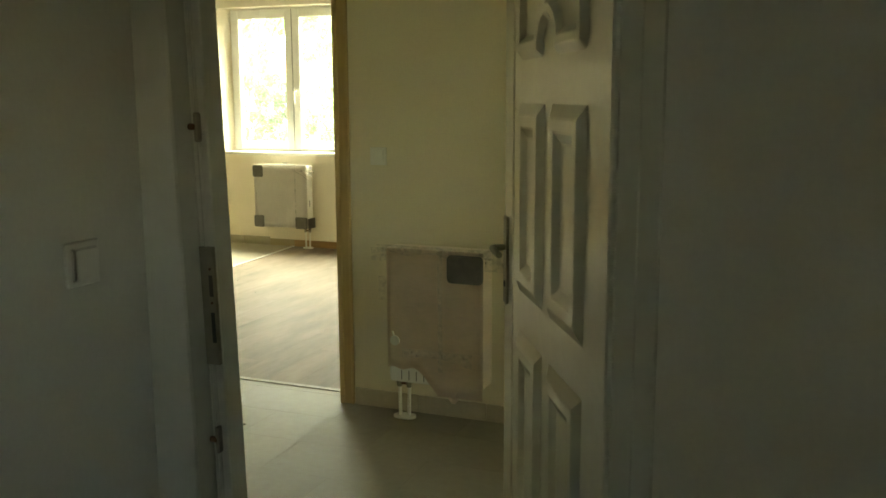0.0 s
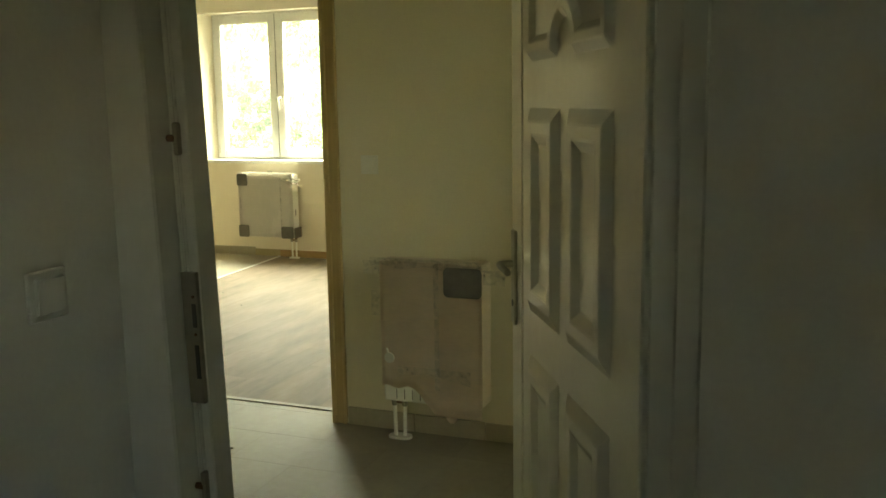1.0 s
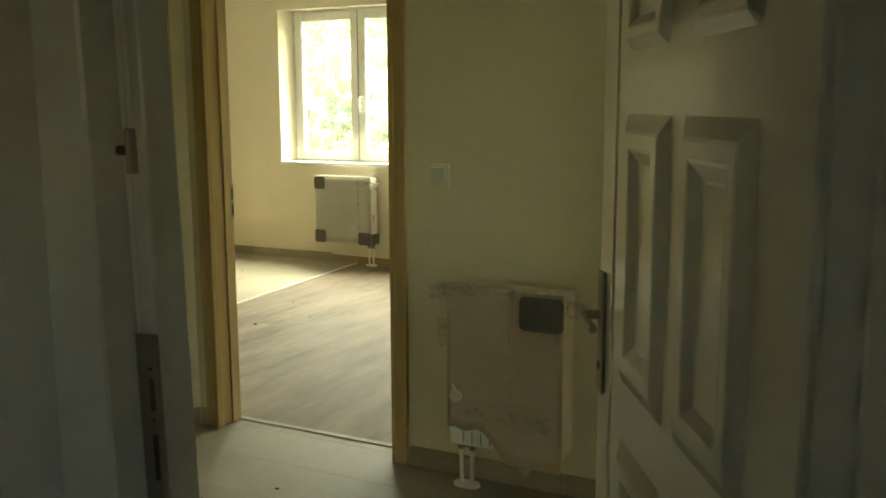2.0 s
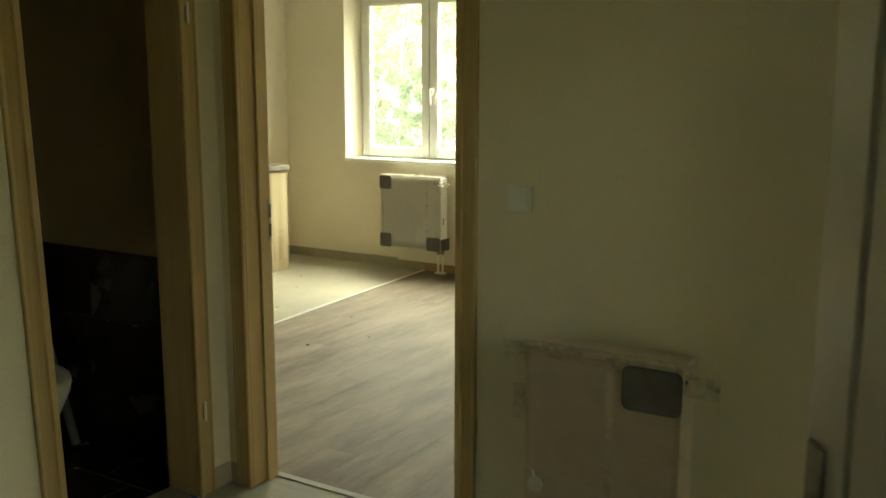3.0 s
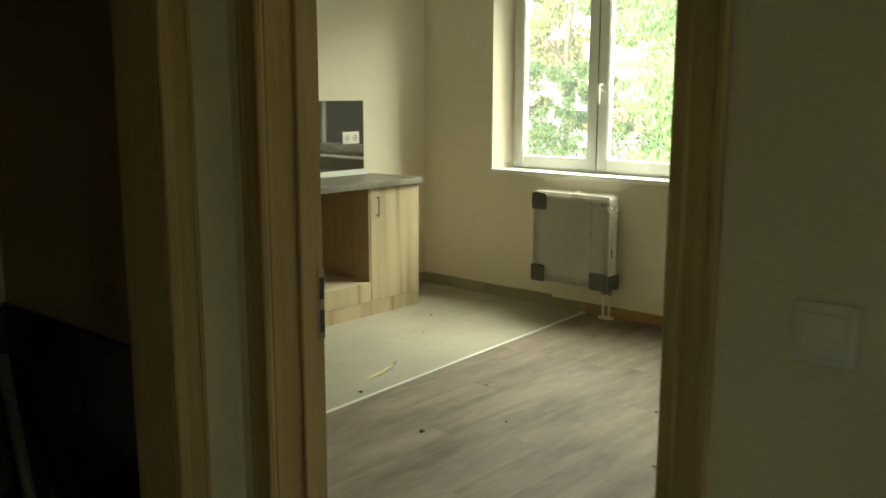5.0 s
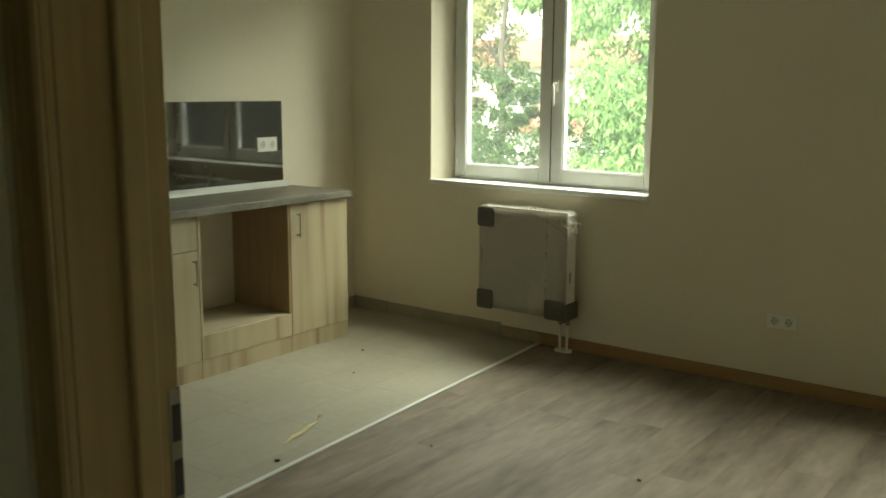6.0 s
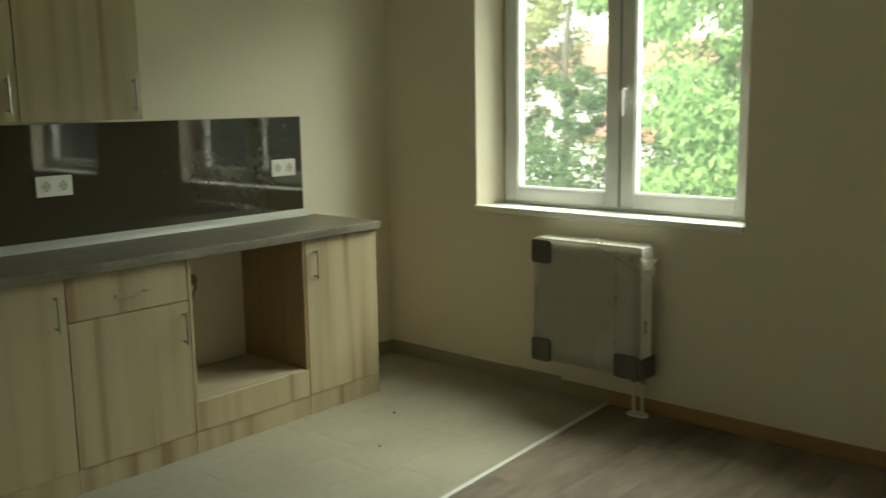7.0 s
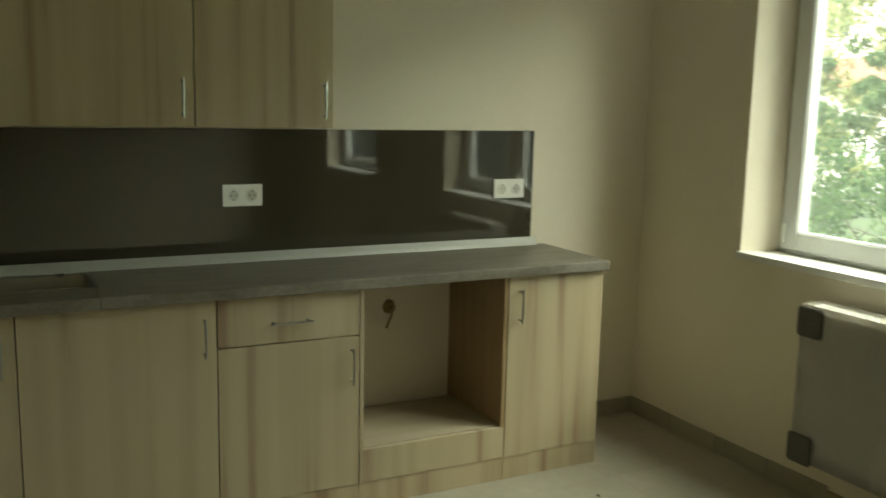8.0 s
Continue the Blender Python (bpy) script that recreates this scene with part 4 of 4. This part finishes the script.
bm = loft([egg(0.0, 0.0, 0.23, 0.184), egg(0.0, 0.012, 0.232, 0.186), egg(0.0, 0.022, 0.20, 0.16)])
bmesh.ops.transform(bm, matrix=Matrix.Translation((0.20, 0, 0.645)) @ Matrix.Rotation(radians(-97), 4, "Y"), verts=bm.verts)
part("lid", bm, "plastic_w", toilet, smooth=True)
part("cistern", box((0.004, -0.19, 0.42), (0.17, 0.19, 0.80), 0.025, 3), "ceramic", toilet)
part("cistern_lid", box((0.0, -0.2, 0.80), (0.18, 0.2, 0.835), 0.012, 2), "ceramic", toilet)
part("foot", box((0.02, -0.10, 0.0), (0.22, 0.10, 0.42), 0.02, 2), "ceramic", toilet)
pipe = thing("waste_pipe", (0, 0, 0), "grey plastic pipe leaning on the bathroom wall", "pipe", kind="thing")
part("tube", tube([(-1.965, 0.985, 0.019), (-2.27, 1.025, 0.72)], 0.018, 12), "pipe", pipe)
part("sleeve", tube([(-2.258, 1.0235, 0.69), (-2.27, 1.025, 0.72)], 0.021, 12), "pipe", pipe)
scrap = finish("blue_scrap", box((-1.19, 0.90, 0.001), (-1.16, 0.912, 0.012), 0.003), "blue")
tagged(scrap, "small scrap of blue plastic on the doorway floor", "scrap", kind="thing")

# ---------------------------------------------------------------- litter on the floor
bm = bmesh.new()
pts = [(-2.858, 3.085, 0.006), (-2.878, 3.15, 0.016), (-2.89, 3.22, 0.011), (-2.91, 3.28, 0.020), (-2.934, 3.36, 0.012)]
add_tube(bm, pts, [0.003, 0.010, 0.012, 0.009, 0.003], 5)
bmesh.ops.scale(bm, vec=(1, 1, 0.55), verts=bm.verts)
tagged(finish("wood_splinter", bm, "stick"), "pale yellow splinter of wood on the tiles", "splinter", kind="thing")
bm = tube([(-2.955, 3.38, 0.005), (-2.98, 3.402, 0.006), (-2.97, 3.425, 0.005)], 0.003, 5)
tagged(finish("wood_splinter", bm, "stick"), "short thin splinter of wood on the tiles", "splinter", kind="thing")
rnd = random.Random(5)
for x, y, s in ((-2.75, 2.942, 0.010), (-2.159, 2.76, 0.010), (-1.50, 3.671, 0.008), (-1.95, 3.10, 0.006), (-2.35, 3.45, 0.006), (-3.55, 4.35, 0.007), (-1.20, 3.10, 0.006), (-3.3, 4.0, 0.005), (-0.60, 0.45, 0.008), (-0.40, 0.65, 0.007)):
    bm = bmesh.new()
    bmesh.ops.create_icosphere(bm, subdivisions=1, radius=s)
    for v in bm.verts:
        v.co = Vector((v.co.x * rnd.uniform(0.8, 1.7), v.co.y * rnd.uniform(0.8, 1.5), v.co.z * 0.5 + s * 0.55)) + Vector((x, y, 0))
    tagged(finish("crumb", bm, "dirt"), "small dark crumb of dirt on the floor", "crumb", "crumbs on the floor", "thing")


# ---------------------------------------------------------------- outside
ground = finish("ground", box((-300, YW + 0.36, -1.6), (300, 600, -1.2)), "grass")
tagged(ground, "green lawn outside reaching the horizon", "ground", kind="structure")
tagged(finish("ground_behind", box((-300, -300, -1.7), (300, YW + 0.36, -1.21)), "grass"), "green lawn round the building", "ground", kind="structure")


def leaves(n, place, size, seed, ratio=0.36, droop=0.75):
    """Many small folded leaves; place(rng) gives a spot."""
    rng = np.random.default_rng(seed)
    verts, faces = [], []
    for k in range(n):
        p = place(rng)
        a = rng.uniform(0, 2 * math.pi)
        tilt = rng.normal(-droop, 0.5)
        d = np.array([math.cos(a) * math.cos(tilt), math.sin(a) * math.cos(tilt), math.sin(tilt)])
        s = np.cross(d, rng.normal(size=3))
        s /= np.linalg.norm(s) + 1e-9
        u = np.cross(s, d)
        L = size * rng.uniform(0.6, 1.3)
        w = L * ratio / 2
        i = len(verts)
        verts += [tuple(p), tuple(p + d * L * 0.5 + s * w + u * w * 0.35), tuple(p + d * L), tuple(p + d * L * 0.5 - s * w + u * w * 0.35)]
        faces += [(i, i + 1, i + 2), (i, i + 2, i + 3)]
    return verts, faces


def crown(name, verts, faces, material, parent, label=""):
    me = bpy.data.meshes.new(name)
    me.from_pydata(verts, [], faces)
    me.materials.append(M[material])
    ob = new(name, me)
    ob.parent = parent
    ob["kind"] = "stuff"
    if label:
        ob["label"] = label
    return ob


def tree(name, base, top, r, clumps, n, size, seed, material, label, limbs=9, from_h=0.25, ratio=0.36, droop=0.75, limb=0.35):
    th = thing(name, base, label, "tree", kind="thing")
    rng = np.random.default_rng(seed)
    tr = [(0, 0, 0)] + [(0.06 * rng.normal(), 0.06 * rng.normal(), top * k / 6) for k in range(1, 7)]
    part("trunk", tube(tr, [r * (1 - 0.13 * k) for k in range(7)], 10), "bark", th, smooth=True)
    cl = np.array(clumps, float)
    for k in range(limbs):
        c = cl[k % len(cl)]
        z = top * (from_h + (0.9 - from_h) * k / limbs)
        m = np.array([c[0] * 0.5, c[1] * 0.5, z * 0.55 + c[2] * 0.45])
        part("limb", tube([(0, 0, z), tuple(m), (c[0], c[1], c[2])], [r * limb, r * limb * 0.6, r * limb * 0.2], 6), "bark", th, smooth=True)

    def place(g):
        c = cl[g.integers(len(cl))]
        v = g.normal(size=3)
        v *= (g.uniform(0.25, 1.0) ** 0.5) / (np.linalg.norm(v) + 1e-9)
        return c[:3] + v * c[3] * np.array([1.0, 1.0, 0.75])

    v, f = leaves(n, place, size, seed, ratio, droop)
    crown("crown", v, f, material, th)
    return th


rng = np.random.default_rng(11)
# clumps on a loose lattice, so that the crown has small gaps and no large hole
cl = [(x + rng.uniform(-0.25, 0.25), rng.uniform(-2.4, -0.2), z + rng.uniform(-0.25, 0.25), rng.uniform(0.4, 0.64)) for x in np.arange(-1.15, 1.8, 0.42) for z in np.arange(0.4, 6.3, 0.48)]
cl += [(rng.uniform(-2.9, -1.6), rng.uniform(-1.6, 0.2), rng.uniform(3.6, 4.9), rng.uniform(0.25, 0.42)) for k in range(14)]
tree("leafy_tree", (-4.8, 13.6, -1.2), 6.6, 0.16, cl, 78000, 0.125, 3, "leaf", "broad tree with dense fresh green drooping leaves", ratio=0.28, droop=0.95)
cl = [(rng.uniform(-0.95, -0.1), rng.uniform(-0.5, 0.5), rng.uniform(2.2, 4.9), rng.uniform(0.15, 0.3)) for k in range(14)] + [(rng.uniform(-2.6, -0.5), rng.uniform(-1.0, 1.0), rng.uniform(1.6, 4.9), rng.uniform(0.25, 0.45)) for k in range(34)] + [(rng.uniform(-1.8, 2.4), rng.uniform(-1.0, 1.0), rng.uniform(3.7, 6.6), rng.uniform(0.4, 0.7)) for k in range(22)]
tree("slender_tree", (-9.2, 14.5, -1.2), 6.8, 0.085, cl, 20000, 0.105, 8, "leaf_y", "slender tree with bare side twigs and thin foliage", 18, 0.3, 0.3, 0.7, 0.2)
rng = np.random.default_rng(21)
for bx, by, hh, ww in ((-8.0, 12.4, 2.35, 1.2), (-9.3, 13.0, 2.7, 1.3), (-7.0, 13.2, 2.1, 1.1), (-10.8, 14.0, 2.9, 1.4), (-5.3, 11.6, 1.3, 1.1), (-3.6, 12.0, 1.6, 1.2), (-1.2, 12.5, 1.9, 1.3), (-8.6, 15.6, 2.3, 1.5), (-6.4, 15.2, 2.2, 1.5), (-3.9, 15.0, 2.4, 1.5), (1.4, 12.3, 2.4, 1.4), (3.8, 12.6, 2.6, 1.5), (6.4, 13.0, 2.6, 1.6), (9.2, 13.6, 2.8, 1.7)):
    cl = [(rng.uniform(-ww, ww), rng.uniform(-0.7, 0.7), rng.uniform(0.2, hh), rng.uniform(0.22, 0.42)) for k in range(22)]
    cl += [(rng.uniform(-ww, ww) * 0.9, rng.uniform(-0.6, 0.6), hh * rng.uniform(0.95, 1.3), rng.uniform(0.1, 0.22)) for k in range(12)]
    tree("shrub", (bx, by, -1.2), hh * 0.7, 0.03, cl, 7000, 0.085, int(1000 + bx * 10), "leaf_d" if bx < -6 else "leaf", "bushy dark green shrub on the lawn", 8, 0.1)
cl = [(rng.uniform(-2.2, 2.2), rng.uniform(-1.6, 1.6), rng.uniform(1.5, 7.5), rng.uniform(0.6, 1.0)) for k in range(34)]
t3 = tree("leafy_tree", (-1.2, 14.0, -1.2), 7.0, 0.17, cl, 9000, 0.18, 5, "leaf", "broad tree with dense fresh green drooping leaves")
copy_thing(t3, pose(-17.0, 19.0, -1.2, 0, 0, 130))
copy_thing(t3, pose(4.0, 16.0, -1.2, 0, 0, 60))

house = thing("house", (-17.0, 26.0, -1.2), "white plastered house with terracotta roofs and small windows", "house", kind="thing")
part("wall", box((-9, 0, 0), (8, 6, 3.55)), "house_w", house, "white plastered wall")
bm = prism([(-9.4, -0.4, 3.60), (-9.4, 2.6, 4.50), (-9.4, 2.6, 4.35), (-9.4, -0.4, 3.45)], (17.8, 0, 0))
rf = part("lean_roof", bm, "roof", house, "terracotta roof slope")
part("upper_wall", box((-9, 2.6, 3.4), (8, 6.01, 8.2)), "house_w", house, "white plastered upper wall")
part("upper_roof", prism([(-9.6, 2.0, 8.1), (-9.6, 6.0, 10.4), (-9.6, 6.6, 10.4), (-9.6, 6.6, 8.1)], (18.2, 0, 0)), "roof", house)
for x0, z0, w, h in ((0.50, 2.2, 0.58, 0.75), (1.36, 2.2, 0.58, 0.75), (-4.5, 1.6, 1.0, 1.2), (3.8, 1.6, 1.0, 1.2)):
    wd = part("window", box((x0, -0.03, z0), (x0 + w, 0.02, z0 + h)), "dark_glass", house, "dark window")
    part("window_frame", box((x0 + w / 2 - 0.03, -0.05, z0), (x0 + w / 2 + 0.03, -0.02, z0 + h)), "house_w", wd)
for x0 in (-6.5, -3.0, 0.2, 3.5):
    wd = part("window", box((x0, 2.56, 5.2), (x0 + 1.0, 2.61, 6.5)), "dark_glass", house, "dark window")
    part("window_frame", box((x0 + 0.46, 2.53, 5.2), (x0 + 0.54, 2.57, 6.5)), "house_w", wd)
shed = thing("garden_shed", (-15.6, 23.0, -1.2), "low shed with a terracotta tiled roof", "shed", kind="thing")
part("wall", box((1.0, 0.2, 0), (4.4, 2.0, 1.66)), "house_w", shed)
part("roof", prism([(0.7, -0.2, 1.66), (0.7, 2.2, 2.34), (0.7, 2.2, 2.21), (0.7, -0.2, 1.54)], (4.0, 0, 0)), "roof", shed)


# ---------------------------------------------------------------- floor pieces, last
def flat_piece(name, poly, material, parent, gap=0.0012, depth=0.012, top=0.0, edge=0.0012):
    """One tile or plank from its outline, with a small bevel round its upper edge."""
    if len(poly) < 3:
        return None
    c = Vector((sum(p[0] for p in poly) / len(poly), sum(p[1] for p in poly) / len(poly)))

    def shrink(d):
        out = []
        for p in poly:
            v = c - Vector(p)
            out.append((p[0] + math.copysign(min(d, abs(v.x)), v.x), p[1] + math.copysign(min(d, abs(v.y)), v.y)))
        return out

    a, b = shrink(gap), shrink(gap + edge)
    n = len(poly)
    verts = [(x - c.x, y - c.y, -depth) for x, y in a] + [(x - c.x, y - c.y, -0.0012) for x, y in a] + [(x - c.x, y - c.y, 0) for x, y in b]
    faces = [tuple(range(2 * n, 3 * n))]
    for k in range(2):
        faces += [(k * n + i, k * n + (i + 1) % n, (k + 1) * n + (i + 1) % n, (k + 1) * n + i) for i in range(n)]
    me = bpy.data.meshes.new(name)
    me.from_pydata(verts, [], faces)
    me.materials.append(M[material])
    ob = new(name, me)
    ob.location = (c.x, c.y, top)
    ob.parent = parent
    return ob


def tiled_along(name, label, x0, x1, y0, y1, tw, tl, ox, starts, keep, material="tile"):
    """Floor of long tiles laid along y in columns, each column starting at its own joint."""
    fl = finish(name, prism([(p[0], p[1], -0.2) for p in keep([(x0, y0), (x1, y0), (x1, y1), (x0, y1)])], (0, 0, 0.1996)), "grout")
    tagged(fl, label, "floor", kind="structure")
    for i in range(math.floor((x0 - ox) / tw), math.ceil((x1 - ox) / tw)):
        a, b = max(x0, ox + i * tw), min(x1, ox + (i + 1) * tw)
        y = starts[i % len(starts)]
        y -= math.ceil((y - y0) / tl) * tl
        while y < y1:
            c, d = max(y0, y), min(y1, y + tl)
            if b - a > 0.01 and d - c > 0.01:
                flat_piece("floor_tile", keep([(a, c), (b, c), (b, d), (a, d)]), material, fl, 0.0006, edge=0.0004)
            y += tl
    return fl


def tiled(name, label, x0, x1, y0, y1, tw, th_, ox, oy, keep, material="tile", category="floor"):
    fl = finish(name, prism([(p[0], p[1], -0.2) for p in keep([(x0, y0), (x1, y0), (x1, y1), (x0, y1)])], (0, 0, 0.1996)), "grout")
    tagged(fl, label, category, kind="structure")
    j = math.floor((y0 - oy) / th_)
    while oy + j * th_ < y1:
        i = math.floor((x0 - ox) / tw) - 1
        while ox + i * tw < x1:
            sx = (j % 2) * tw / 2
            a, b = max(x0, ox + i * tw + sx), min(x1, ox + (i + 1) * tw + sx)
            c, d = max(y0, oy + j * th_), min(y1, oy + (j + 1) * th_)
            if b - a > 0.01 and d - c > 0.01:
                flat_piece("floor_tile", keep([(a, c), (b, c), (b, d), (a, d)]), material, fl, 0.0006, edge=0.0004)
            i += 1
        j += 1
    return fl


tiled("floor_hall", "beige ceramic floor tiles in the hall", XB - 0.16, 2.6, YE0, 1.235, 0.60, 0.30, -0.36, 0.57, lambda q: q)
tiled_along("floor_kitchen", "beige ceramic floor tiles before the kitchen units", XK, -2.4, 1.235, YW, 0.30, 0.60, -3.69, (3.94, 3.80, 3.90), lambda q: clip(q, lambda p: seam(p[1]) - p[0]))
tiled("floor_bath", "dark floor tiles in the bathroom", -2.30, XB - 0.16, -0.2, 1.065, 0.33, 0.33, -2.3, 0.2, lambda q: q, "bath_tile")
tiled("floor_corridor", "beige ceramic floor tiles in the corridor", 0.690, 2.6, -7.2, YE0, 0.60, 0.30, 0.9, -1.2, lambda q: q)
fl = finish("floor_living", prism([(p[0], p[1], -0.2) for p in clip([(-3.2, 1.235), (XE, 1.235), (XE, YW), (-3.2, YW)], lambda p: p[0] - seam(p[1]))], (0, 0, 0.196)), "under")
tagged(fl, "grey-brown wood-look laminate planks, slightly dusty", "floor", kind="structure")
rnd = random.Random(17)
PW, PL = 0.192, 1.29
i = 0
x = -3.0
while x < XE:
    y = 1.235 - rnd.uniform(0, PL)
    while y < YW:
        a, b, c, d = x, min(x + PW, XE), max(1.235, y), min(YW, y + PL)
        if d - c > 0.02:
            q = clip([(a, c), (b, c), (b, d), (a, d)], lambda p: p[0] - seam(p[1]))
            if len(q) > 2:
                flat_piece("plank", q, "plank", fl, 0.0001, edge=0.0003)
        y += PL
    x += PW
# wall tiles of the bathroom
for nm, plane, axis, lo, hi in (("wall_tiles_side", 1.065, "x", -2.30, XB - 0.15), ("wall_tiles_far", -2.30, "y", -0.2, 1.058)):
    th = thing(nm, (0, 0, 0), "dark brown glossy bathroom wall tiles", "wall tiles", kind="structure")
    if axis == "x":
        part("grout_bed", box((lo, plane - 0.003, 0.001), (hi, plane - 0.0005, 0.866)), "bath_grout", th)
    else:
        part("grout_bed", box((plane + 0.0005, lo, 0.001), (plane + 0.003, hi, 0.866)), "bath_grout", th)
    for r in range(3):
        z0, z1 = 0.289 * r + 0.002, 0.289 * (r + 1) - 0.002
        u = lo
        while u < hi - 0.01:
            v = min(u + 0.40, hi)
            if axis == "x":
                part("wall_tile", box((u + 0.0015, plane - 0.010, z0), (v - 0.0015, plane - 0.003, z1), 0.001), "bath_tile", th)
            else:
                part("wall_tile", box((plane + 0.003, u + 0.0015, z0), (plane + 0.010, v - 0.0015, z1), 0.001), "bath_tile", th)
            u = v
